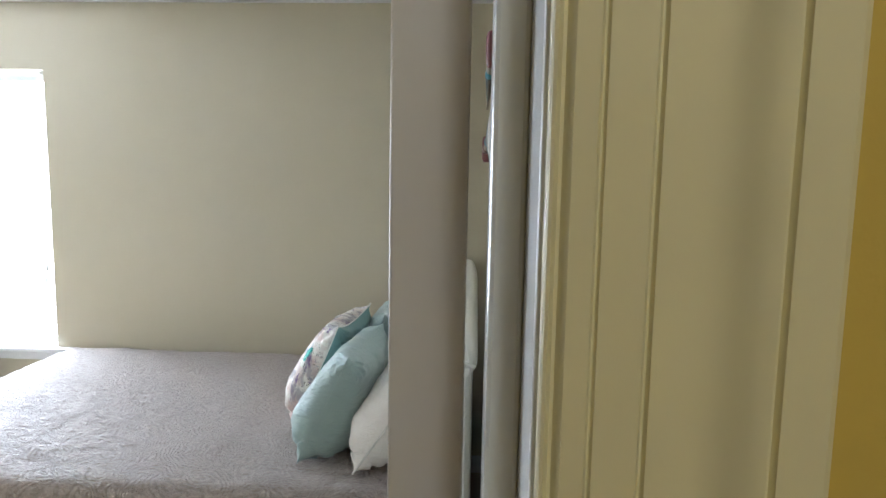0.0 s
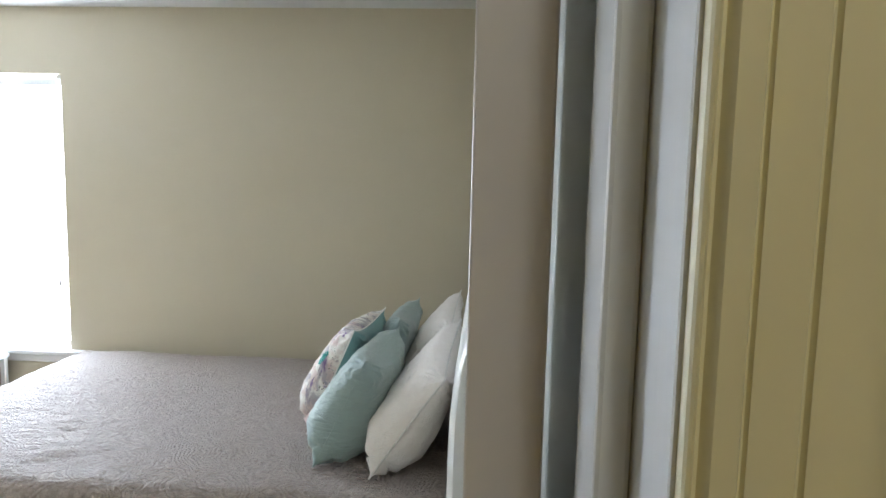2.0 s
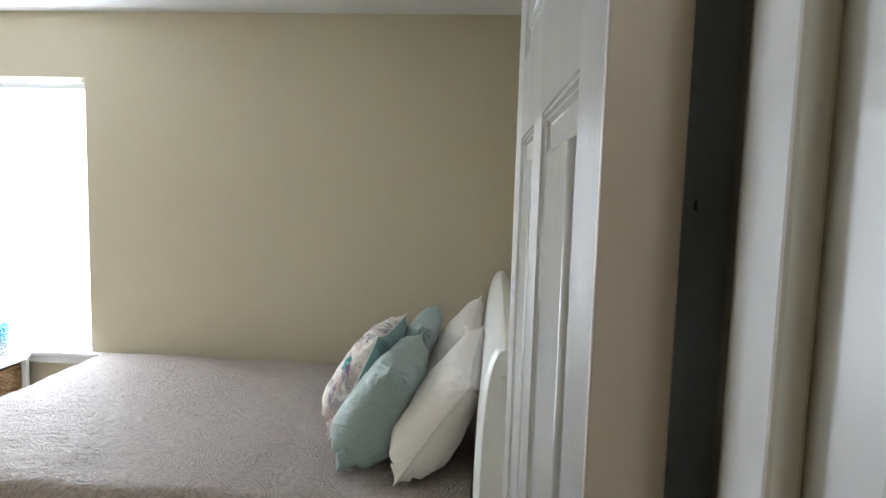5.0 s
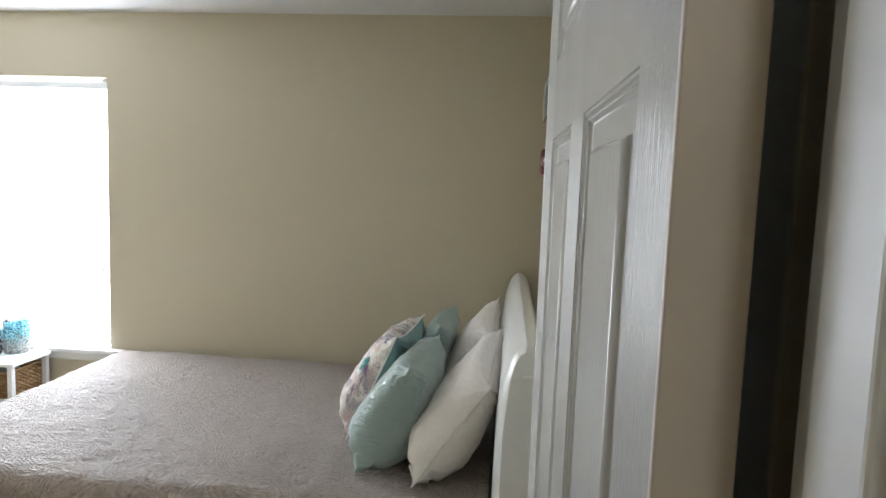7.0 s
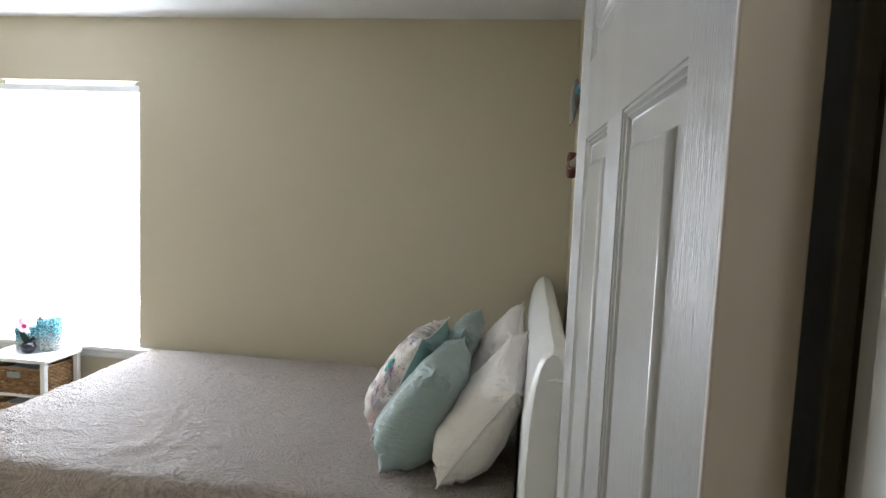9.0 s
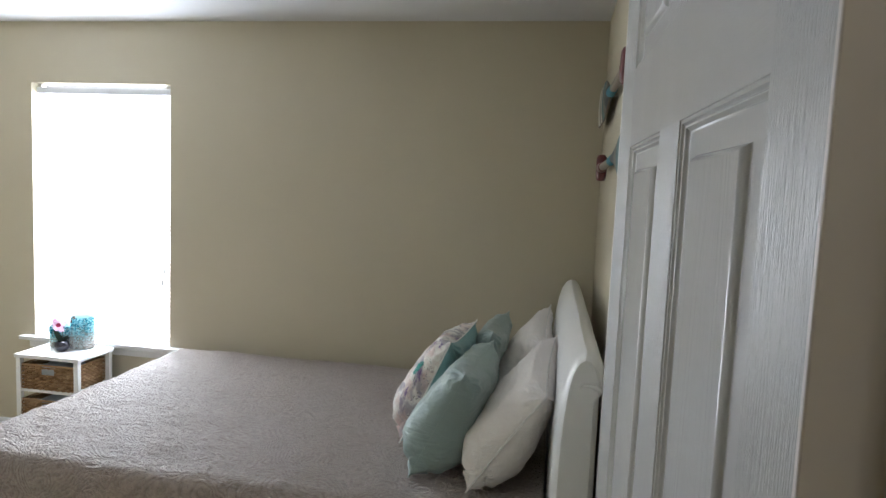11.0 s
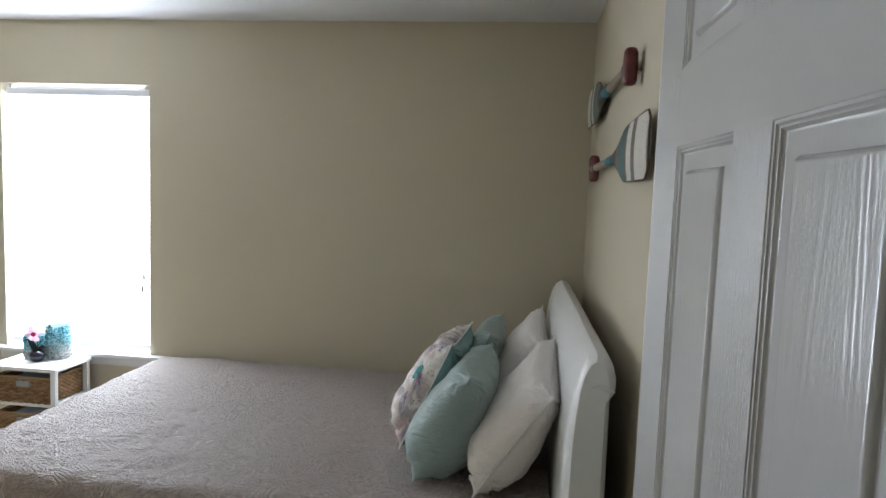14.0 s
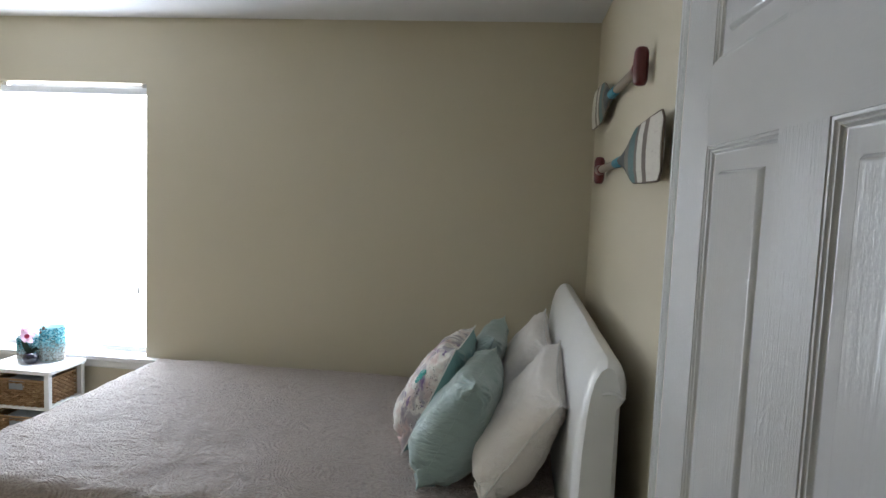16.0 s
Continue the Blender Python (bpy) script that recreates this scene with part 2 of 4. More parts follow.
def floral_material():
    """White cotton with a watercolour print of mauve, grey and blush sprays, silver sequins and a turquoise sequin bug."""
    m = material("floral_print_cotton", (0.8, 0.78, 0.74), 0.75, spec=0.25)
    w = Nodes(m)
    v = w.coords()
    warp = w.noise(v, 16, 3, 0.6)
    vv = w.add("ShaderNodeMixRGB", {"Fac": 0.10, "Color1": v, "Color2": warp.outputs["Color"]}).outputs[0]

    def spray(scale, squash, turn, lo, hi, tones):
        cell = w.add("ShaderNodeTexVoronoi", {"Vector": w.add("ShaderNodeMapping", {"Vector": vv, "Scale": (1, 1, squash), "Rotation": (turn, 0, 0)}).outputs["Vector"], "Scale": scale})
        body = w.ramp(cell.outputs["Distance"], [(lo, (1, 1, 1)), (hi, (0, 0, 0))])
        tone = w.ramp(w.add("ShaderNodeSeparateColor", {"Color": cell.outputs["Color"]}).outputs[0], tones, "CONSTANT")
        return body, tone

    wash = w.ramp(w.noise(vv, 9, 3, 0.6).outputs["Fac"], [(0.44, (0, 0, 0)), (0.60, (0.85, 0.85, 0.85))])
    c = w.mix(wash, (0.82, 0.80, 0.76), (0.56, 0.40, 0.38))
    wash2 = w.ramp(w.noise(w.coords((1, 1, 0.6)), 12, 3, 0.6, 1.0).outputs["Fac"], [(0.50, (0, 0, 0)), (0.60, (0.8, 0.8, 0.8))])
    c = w.mix(wash2, c, (0.36, 0.33, 0.37))
    body, tone = spray(16.0, 0.45, 0.7, 0.26, 0.40, [(0.0, (0.16, 0.09, 0.24)), (0.25, (0.82, 0.80, 0.76)), (0.40, (0.34, 0.30, 0.36)), (0.6, (0.82, 0.80, 0.76)), (0.75, (0.30, 0.17, 0.26))])
    vein = w.ramp(w.noise(w.coords((1, 1, 0.3)), 90, 3).outputs["Fac"], [(0.40, (0.2, 0.2, 0.2)), (0.56, (1, 1, 1))])
    c = w.mix(w.math("MULTIPLY", body, vein), c, tone)
    body, tone = spray(38.0, 0.30, -0.5, 0.18, 0.30, [(0.0, (0.30, 0.28, 0.33)), (0.3, (0.82, 0.80, 0.76)), (0.62, (0.42, 0.36, 0.36)), (0.8, (0.22, 0.15, 0.30))])
    c = w.mix(w.math("MULTIPLY", body, w.ramp(w.noise(v, 10, 2).outputs["Fac"], [(0.42, (0, 0, 0)), (0.50, (0.9, 0.9, 0.9))])), c, tone)
    dots = w.add("ShaderNodeTexVoronoi", {"Vector": v, "Scale": 150.0})
    dot = w.ramp(dots.outputs["Distance"], [(0.34, (1, 1, 1)), (0.44, (0, 0, 0))])
    trail = w.ramp(w.noise(w.coords((1, 1, 0.5), rot=(0.6, 0, 0)), 14, 2, 0.5, 1.5).outputs["Fac"], [(0.46, (0, 0, 0)), (0.49, (1, 1, 1)), (0.52, (1, 1, 1)), (0.55, (0, 0, 0))])
    silver = w.math("MULTIPLY", w.math("MULTIPLY", dot, trail), w.ramp(w.noise(v, 6, 1).outputs["Fac"], [(0.48, (0, 0, 0)), (0.54, (1, 1, 1))]))
    w.color(w.mix(silver, c, (0.34, 0.34, 0.35)))
    w.rough(w.math("SUBTRACT", 0.75, w.math("MULTIPLY", silver, 0.55)))
    w.put(w.bsdf.inputs["Metallic"], w.math("MULTIPLY", silver, 0.8))
    n = w.bump(w.noise(v, 14, 4).outputs["Fac"], 0.45, 0.014)
    w.bump(dot, 0.15, 0.001, n)
    return m


def leather_material():
    m = material("white_leatherette", (0.80, 0.79, 0.76), 0.29, spec=0.5)
    w = Nodes(m)
    v = w.coords()
    w.color(w.mix(w.noise(v, 3, 3).outputs["Fac"], (0.87, 0.875, 0.865), (0.82, 0.82, 0.81)))
    grain = w.add("ShaderNodeTexVoronoi", {"Vector": v, "Scale": 330.0}).outputs["Distance"]
    n = w.bump(grain, 0.12, 0.001)
    w.bump(w.noise(w.coords((1, 1, 0.5)), 7, 3, 0.5, 0.8).outputs["Fac"], 0.3, 0.02, n)
    return m


def wicker_material():
    m = material("water_hyacinth", (0.30, 0.17, 0.08), 0.7, spec=0.3)
    w = Nodes(m)
    info = w.add("ShaderNodeNewGeometry")
    v = w.coords()
    c = w.ramp(info.outputs["Random Per Island"], [(0.0, (0.22, 0.12, 0.05)), (0.5, (0.40, 0.25, 0.12)), (1.0, (0.58, 0.40, 0.22))])
    w.color(w.mix(w.noise(v, 160, 3).outputs["Fac"], c, (0.22, 0.12, 0.06)))
    w.bump(w.noise(w.coords((1, 1, 6)), 220, 2).outputs["Fac"], 0.5, 0.002)
    return m


def mosaic_material(z0, z1):
    """Glass chips, silvery below and turquoise towards the rim."""
    m = material("mosaic_glass_chips", (0.1, 0.5, 0.55), 0.25, spec=0.5)
    w = Nodes(m)
    g = w.add("ShaderNodeNewGeometry")
    z = w.add("ShaderNodeSeparateXYZ", {"Vector": g.outputs["Position"]}).outputs["Z"]
    rnd = g.outputs["Random Per Island"]
    up = w.math("ADD", w.math("DIVIDE", w.math("SUBTRACT", z, z0), z1 - z0), w.math("MULTIPLY", w.math("SUBTRACT", rnd, 0.5), 0.35))
    low = w.ramp(rnd, [(0.0, (0.26, 0.21, 0.17)), (0.4, (0.46, 0.41, 0.36)), (1.0, (0.86, 0.84, 0.81))])
    # Palest chips of the upper part put white glints into the colour.
    high = w.ramp(rnd, [(0.0, (0.005, 0.08, 0.12)), (0.5, (0.015, 0.30, 0.38)), (1.0, (0.48, 0.80, 0.85))])
    w.color(w.mix(w.ramp(up, [(0.30, (0, 0, 0)), (0.60, (1, 1, 1))]), low, high))
    glow = w.add("ShaderNodeBsdfTranslucent")
    w.l.new(w.bsdf.inputs["Base Color"].links[0].from_socket, glow.inputs["Color"])
    both = w.add("ShaderNodeMixShader", {0: 0.4})
    w.l.new(w.bsdf.outputs[0], both.inputs[1])
    w.l.new(glow.outputs[0], both.inputs[2])
    w.l.new(both.outputs[0], w.n["Material Output"].inputs["Surface"])
    return m


def oar_wood(name, stops):
    """Weathered paint in crosswise bands along the blade's own x, from the neck to the tip."""
    m = material(name, (0.4, 0.35, 0.3), 0.55, spec=0.35)
    w = Nodes(m)
    c = w.add("ShaderNodeTexCoord")
    x = w.add("ShaderNodeSeparateXYZ", {"Vector": c.outputs["Object"]}).outputs["X"]
    v = w.coords((1, 6, 6))
    wob = w.math("MULTIPLY", w.math("SUBTRACT", w.noise(w.coords(), 22, 2).outputs["Fac"], 0.5), 0.008)
    bands = w.ramp(w.math("ADD", x, wob), stops, "CONSTANT")
    worn = w.ramp(w.noise(v, 26, 4, 0.6).outputs["Fac"], [(0.55, (0, 0, 0)), (0.72, (1, 1, 1))])
    w.color(w.mix(w.math("MULTIPLY", worn, 0.35), bands, (0.30, 0.25, 0.20)))
    w.bump(w.noise(v, 40, 3).outputs["Fac"], 0.25, 0.002)
    return m


CARPET, OAK, SHADE, GLASS = carpet_material(), hall_floor_material(), shade_material(), glass_material("window_glass")
QUILT, FLORAL, LEATHER, WICKER = quilt_material(), floral_material(), leather_material(), wicker_material()
WHITE_COTTON = crinkled_cotton()
TEAL = cloth("seafoam_satin_cotton", (0.335, 0.43, 0.418), 0.46, 2200, 0.15, 0.25, 0.6)
TEAL_DARK = cloth("deeper_seafoam_back", (0.20, 0.37, 0.38), 0.6, 2200, 0.15, 0.2, 0.3)
MATTRESS = cloth("white_ticking", (0.75, 0.74, 0.72))
PIPING = cloth("white_piping", (0.84, 0.82, 0.79))
RED = material("oxblood_paint", (0.13, 0.018, 0.02), 0.3, coat=0.3)
GREY_WOOD = oar_wood("greyed_wood", [(0.0, (0.27, 0.22, 0.165)), (1.0, (0.25, 0.21, 0.16))])
TURQUOISE = oar_wood("turquoise_paint", [(0.0, (0.02, 0.20, 0.27)), (1.0, (0.03, 0.22, 0.28))])
BLADE = oar_wood("banded_blade_paint", [(0.0, (0.055, 0.06, 0.06)), (0.13, (0.16, 0.14, 0.115)), (0.19, (0.075, 0.15, 0.15)), (0.275, (0.15, 0.12, 0.095)), (0.312, (0.60, 0.57, 0.50)), (0.38, (0.15, 0.12, 0.095)), (0.432, (0.60, 0.57, 0.50))])
GROUT = glass_material("frosted_glass", (0.34, 0.46, 0.47), 0.5)
POT = material("dark_glazed_pot", (0.012, 0.012, 0.03), 0.12, spec=0.7)
LEAF = material("dark_green_leaf", (0.012, 0.03, 0.02), 0.4)
PETAL = material("pink_orchid_petal", (0.86, 0.64, 0.76), 0.6)
PETAL_CORE = material("magenta_orchid_lip", (0.45, 0.03, 0.10), 0.5)
STEM = material("brown_orchid_stem", (0.10, 0.05, 0.03), 0.6)
SEQUIN = material("turquoise_sequin", (0.03, 0.27, 0.24), 0.35, 0.5)
LINER = cloth("grey_basket_liner", (0.42, 0.47, 0.52))
GRASS = material("lawn", (0.07, 0.11, 0.04), 0.95)
lawn = Nodes(GRASS)
lawn.color(lawn.mix(lawn.noise(lawn.coords(), 3.0, 5).outputs["Fac"], (0.09, 0.13, 0.05), (0.05, 0.085, 0.03)))


# ---- mesh helpers ----
def box(bm, x0, x1, y0, y1, z0, z1, bevel=0.0, segments=2):
    """Adds a box, with rounded edges where bevel is given."""
    made = bmesh.ops.create_cube(bm, size=1.0, matrix=Matrix.LocRotScale(((x0 + x1) / 2, (y0 + y1) / 2, (z0 + z1) / 2), None, (x1 - x0, y1 - y0, z1 - z0)))
    if bevel:
        edges = {e for v in made["verts"] for e in v.link_edges}
        bmesh.ops.bevel(bm, geom=list(edges), offset=bevel, segments=segments, affect="EDGES", profile=0.5)
    return bm


def boxes(*rows, bevel=0.0):
    bm = bmesh.new()
    for row in rows:
        box(bm, *row, bevel=bevel)
    return bm


def extruded(profile, a, b, axis="y", closed=True):
    """A prism: a closed outline of (p, q) swept along an axis from a to b. axis y: (x, z); z: (x, y); x: (y, z)."""
    bm = bmesh.new()

    def at(p, q, s):
        return {"y": (p, s, q), "z": (p, q, s), "x": (s, p, q)}[axis]

    ends = [[bm.verts.new(at(p, q, s)) for p, q in profile] for s in (a, b)]
    n = len(profile)
    for i in range(n):
        j = (i + 1) % n
        bm.faces.new((ends[0][i], ends[0][j], ends[1][j], ends[1][i]))
    bm.faces.new(ends[0][::-1])
    bm.faces.new(ends[1])
    bmesh.ops.recalc_face_normals(bm, faces=bm.faces)
    return bm


def tube(bm, points, radii, sides=12, caps=True):
    """A round bar through points; radii: one or a list."""
    points = [Vector(p) for p in points]
    if not isinstance(radii, (list, tuple)):
        radii = [radii] * len(points)
    rings, side = [], None
    for i, p in enumerate(points):
        along = (points[min(i + 1, len(points) - 1)] - points[max(i - 1, 0)]).normalized()
        if side is None:
            side = along.orthogonal().normalized()
        side = (side - along * side.dot(along)).normalized()
        other = along.cross(side)
        rings.append([bm.verts.new(p + radii[i] * (math.cos(a) * side + math.sin(a) * other)) for a in [2 * math.pi * k / sides for k in range(sides)]])
    for r, s in zip(rings, rings[1:]):
        for k in range(sides):
            bm.faces.new((r[k], r[(k + 1) % sides], s[(k + 1) % sides], s[k]))
    if caps:
        bm.faces.new(rings[0][::-1])
        bm.faces.new(rings[-1])
    return bm


def lathe(profile, sides=40, centre=(0, 0)):
    """A turned body from (radius, z) rows."""
    bm = bmesh.new()
    rings = []
    for r, z in profile:
        rings.append([bm.verts.new((centre[0] + max(r, 1e-4) * math.cos(2 * math.pi * k / sides), centre[1] + max(r, 1e-4) * math.sin(2 * math.pi * k / sides), z)) for k in range(sides)])
    for a, b in zip(rings, rings[1:]):
        for k in range(sides):
            bm.faces.new((a[k], a[(k + 1) % sides], b[(k + 1) % sides], b[k]))
    return bm


def mesh_of(bm, name, mat, smooth=None):
    me = bpy.data.meshes.new(name)
    bm.to_mesh(me)
    bm.free()
    me.materials.append(mat)
    if smooth is not None:
        me.polygons.foreach_set("use_smooth", [True] * len(me.polygons))
        if smooth < 180:
            me.set_sharp_from_angle(angle=radians(smooth))
    return me


def whole(name, bm, mat, label, category, kind="", group="", smooth=None, at=(0, 0, 0)):
    """A thing or a piece of the setting that is one mesh."""
    bmesh.ops.translate(bm, verts=bm.verts, vec=-Vector(at))
    ob = new(name, mesh_of(bm, name, mat, smooth))
    ob.location = at
    return tagged(ob, label, category, group, kind)


def thing(name, at, label, category, group="", kind=""):
    """An Empty at a thing's base, for its parts."""
    ob = new(name)
    ob.empty_display_size = 0.05
    ob.location = at
    return tagged(ob, label, category, group, kind)


def part(name, bm, mat, parent, label="", smooth=None):
    """One mesh under a thing or a part, built in the world's place."""
    origin, p = Vector((0, 0, 0)), parent
    while p is not None:
        origin += p.location
        p = p.parent
    bmesh.ops.translate(bm, verts=bm.verts, vec=-origin)
    ob = new(name, mesh_of(bm, name, mat, smooth))
    ob.parent = parent
    return tagged(ob, label)


# ---- the setting ----
EAST, NORTH, WEST = 0.20, 3.50, -3.75      # inner faces of the bedroom's walls
S_IN, S_HALL = 0.488, 0.372                # faces of the wall with the doorway
TOP = 2.44
WX0, WX1, WZ0, WZ1 = -3.018, -2.144, 0.612, 2.100   # window opening
JX0, JX1, DOOR_TOP = -0.640, 0.145, 2.055           # doorway between the jambs
CY0, CY1 = 0.680, 1.760                              # closet opening
HX0, HX1, HY0 = -2.4, 1.7, -1.0                     # hall

whole("floor", boxes((WEST - 0.12, EAST + 0.12, 0.43, NORTH + 0.16, -0.06, 0.0)), CARPET, "beige cut-pile carpet on the bedroom floor", "floor", "structure")
whole("hall_floor", boxes((HX0 - 0.1, HX1 + 0.1, HY0 - 0.1, 0.43, -0.06, 0.0)), OAK, "brown oak boards on the hall floor", "floor", "structure")
whole("ceiling", boxes((WEST - 0.12, EAST + 0.12, 0.43, NORTH + 0.16, TOP, TOP + 0.1)), CEILING, "flat white painted bedroom ceiling", "ceiling", "structure")
whole("hall_ceiling", boxes((HX0 - 0.1, HX1 + 0.1, HY0 - 0.1, 0.43, TOP, TOP + 0.1)), CEILING, "flat white painted hall ceiling", "ceiling", "structure")
whole("wall_north", boxes((WEST - 0.12, WX0, NORTH, NORTH + 0.16, 0, TOP), (WX1, EAST + 0.12, NORTH, NORTH + 0.16, 0, TOP),
                          (WX0, WX1, NORTH, NORTH + 0.16, 0, WZ0 - 0.012), (WX0, WX1, NORTH, NORTH + 0.16, WZ1, TOP)), WALL, "beige painted wall with a window opening", "wall", "structure")
whole("wall_east", boxes((EAST, EAST + 0.12, 0.43, CY0, 0, TOP), (EAST, EAST + 0.12, CY1, NORTH, 0, TOP), (EAST, EAST + 0.12, CY0, CY1, 2.06, TOP)), WALL, "beige painted wall behind the headboard", "wall", "structure")
whole("wall_west", boxes((WEST - 0.12, WEST, 0.43, NORTH, 0, TOP)), WALL, "plain beige painted wall", "wall", "structure")
whole("wall_south", boxes((WEST, JX0 - 0.02, 0.43, S_IN, 0, TOP), (JX1 + 0.02, EAST, 0.43, S_IN, 0, TOP), (JX0 - 0.02, JX1 + 0.02, 0.43, S_IN, DOOR_TOP + 0.02, TOP)), WALL, "beige painted wall around the doorway", "wall", "structure")
whole("hall_wall_north", boxes((HX0, JX0 - 0.02, S_HALL, 0.43, 0, TOP), (JX1 + 0.02, HX1, S_HALL, 0.43, 0, TOP), (JX0 - 0.02, JX1 + 0.02, S_HALL, 0.43, DOOR_TOP + 0.02, TOP)), OCHRE, "ochre yellow painted hall wall around the doorway", "wall", "structure")
whole("hall_wall_south", boxes((HX0 - 0.1, HX1 + 0.1, HY0 - 0.1, HY0, 0, TOP)), OCHRE, "ochre yellow painted hall wall", "wall", "structure")
whole("hall_wall_west", boxes((HX0 - 0.1, HX0, HY0, 0.43, 0, TOP)), OCHRE, "ochre yellow painted end wall of the hall", "wall", "structure")
whole("hall_wall_east", boxes((HX1, HX1 + 0.1, HY0, 0.43, 0, TOP)), OCHRE, "ochre yellow painted end wall of the hall", "wall", "structure")


def base_profile(x, sign):
    """Baseboard outline as (offset from the wall, height)."""
    return [(x, 0), (x + sign * 0.013, 0), (x + sign * 0.013, 0.062), (x + sign * 0.009, 0.074), (x + sign * 0.005, 0.082), (x, 0.085)]


whole("baseboard", extruded([(NORTH - 0.013 * s if k else NORTH, z) for k, s, z in ((0, 0, 0), (1, 1, 0), (1, 1, 0.068), (1, 0.7, 0.082), (1, 0.35, 0.09), (0, 0, 0.093))], WEST, EAST - 0.015, "x"), TRIM,
      "white painted baseboard below the window", "baseboard", "structure")
whole("baseboard", extruded(base_profile(EAST, -1), 1.85, NORTH - 0.014, "y"), TRIM, "white painted baseboard behind the bed", "baseboard", "structure")
whole("baseboard", extruded(base_profile(WEST, 1), S_IN, NORTH - 0.014, "y"), TRIM, "white painted baseboard along a plain wall", "baseboard", "structure")

# ---- doorway ----
frame_thing = thing("door_frame", (0.145, 0.43, 0), "white painted wooden door frame with stop and casing", "door frame", kind="structure")
part("jamb", boxes((JX1, JX1 + 0.02, S_HALL - 0.0005, S_IN + 0.002, 0, DOOR_TOP + 0.02), bevel=0.0015), TRIM, frame_thing)
part("jamb", boxes((JX0 - 0.02, JX0, S_HALL - 0.0005, S_IN + 0.002, 0, DOOR_TOP + 0.02), bevel=0.0015), TRIM, frame_thing)
part("head_jamb", boxes((JX0, JX1, S_HALL - 0.004, S_IN + 0.002, DOOR_TOP, DOOR_TOP + 0.02), bevel=0.0015), TRIM, frame_thing)
part("door_stop", boxes((JX1 - 0.0125, JX1, 0.4136, 0.4536, 0, DOOR_TOP - 0.0125), bevel=0.002), TRIM, frame_thing)
part("door_stop", boxes((JX0, JX0 + 0.0125, 0.4136, 0.4536, 0, DOOR_TOP - 0.0125), bevel=0.002), TRIM, frame_thing)
part("head_stop", boxes((JX0, JX1, 0.4136, 0.4536, DOOR_TOP - 0.0125, DOOR_TOP), bevel=0.002), TRIM, frame_thing)


def casing_outline(inner, sign, face, out):
    """A colonial casing's cross-section: inner edge x, growing to sign, standing on the wall face towards out."""
    rows = [(0.0, 0.0), (0.0, 0.0058), (0.0006, 0.0070), (0.0016, 0.0074), (0.0024, 0.0066), (0.0030, 0.0050), (0.0040, 0.0050), (0.0048, 0.0078), (0.0060, 0.0092), (0.0122, 0.0100), (0.0128, 0.0088), (0.0133, 0.0080), (0.0138, 0.0080), (0.0144, 0.0098),
            (0.0262, 0.0106), (0.0270, 0.0092), (0.0274, 0.0086), (0.0280, 0.0086), (0.0287, 0.0106), (0.0340, 0.0106), (0.0375, 0.0102), (0.0410, 0.0100), (0.0440, 0.0104), (0.0470, 0.0114), (0.0500, 0.0132), (0.0525, 0.0150), (0.0550, 0.0162), (0.0580, 0.0168),
            (0.0586, 0.0150), (0.0591, 0.0144), (0.0597, 0.0144), (0.0606, 0.0168), (0.0680, 0.0174), (0.0725, 0.0172), (0.0745, 0.0158), (0.0750, 0.0135), (0.0750, 0.0)]
    return [(inner + sign * a, face + out * d) for a, d in rows]


part("casing", extruded(casing_outline(JX1 + 0.0015, 1, S_HALL, -1), 0, DOOR_TOP + 0.07, "z"), CREAM, frame_thing, "moulded cream-yellow hall casing", 25)
part("casing", extruded(casing_outline(JX0 - 0.0015, -1, S_HALL, -1), 0, DOOR_TOP + 0.07, "z"), CREAM, frame_thing, "", 25)
part("casing", extruded(casing_outline(JX0 - 0.005, -1, S_IN, 1), 0, DOOR_TOP + 0.07, "z"), TRIM, frame_thing, "", 25)
part("casing", extruded([(x, y) for x, y in casing_outline(JX1 + 0.005, 1, S_IN, 1) if x < EAST - 0.003] + [(EAST - 0.003, S_IN)], 0, DOOR_TOP + 0.07, "z"), TRIM, frame_thing, "", 25)
part("head_casing", boxes((JX0 - 0.005, JX1 + 0.005, S_HALL - 0.016, S_HALL, DOOR_TOP + 0.005, DOOR_TOP + 0.07), bevel=0.003), CREAM, frame_thing)
part("head_casing", boxes((JX0 - 0.005, JX1 + 0.005, S_IN, S_IN + 0.016, DOOR_TOP + 0.005, DOOR_TOP + 0.07), bevel=0.003), TRIM, frame_thing)


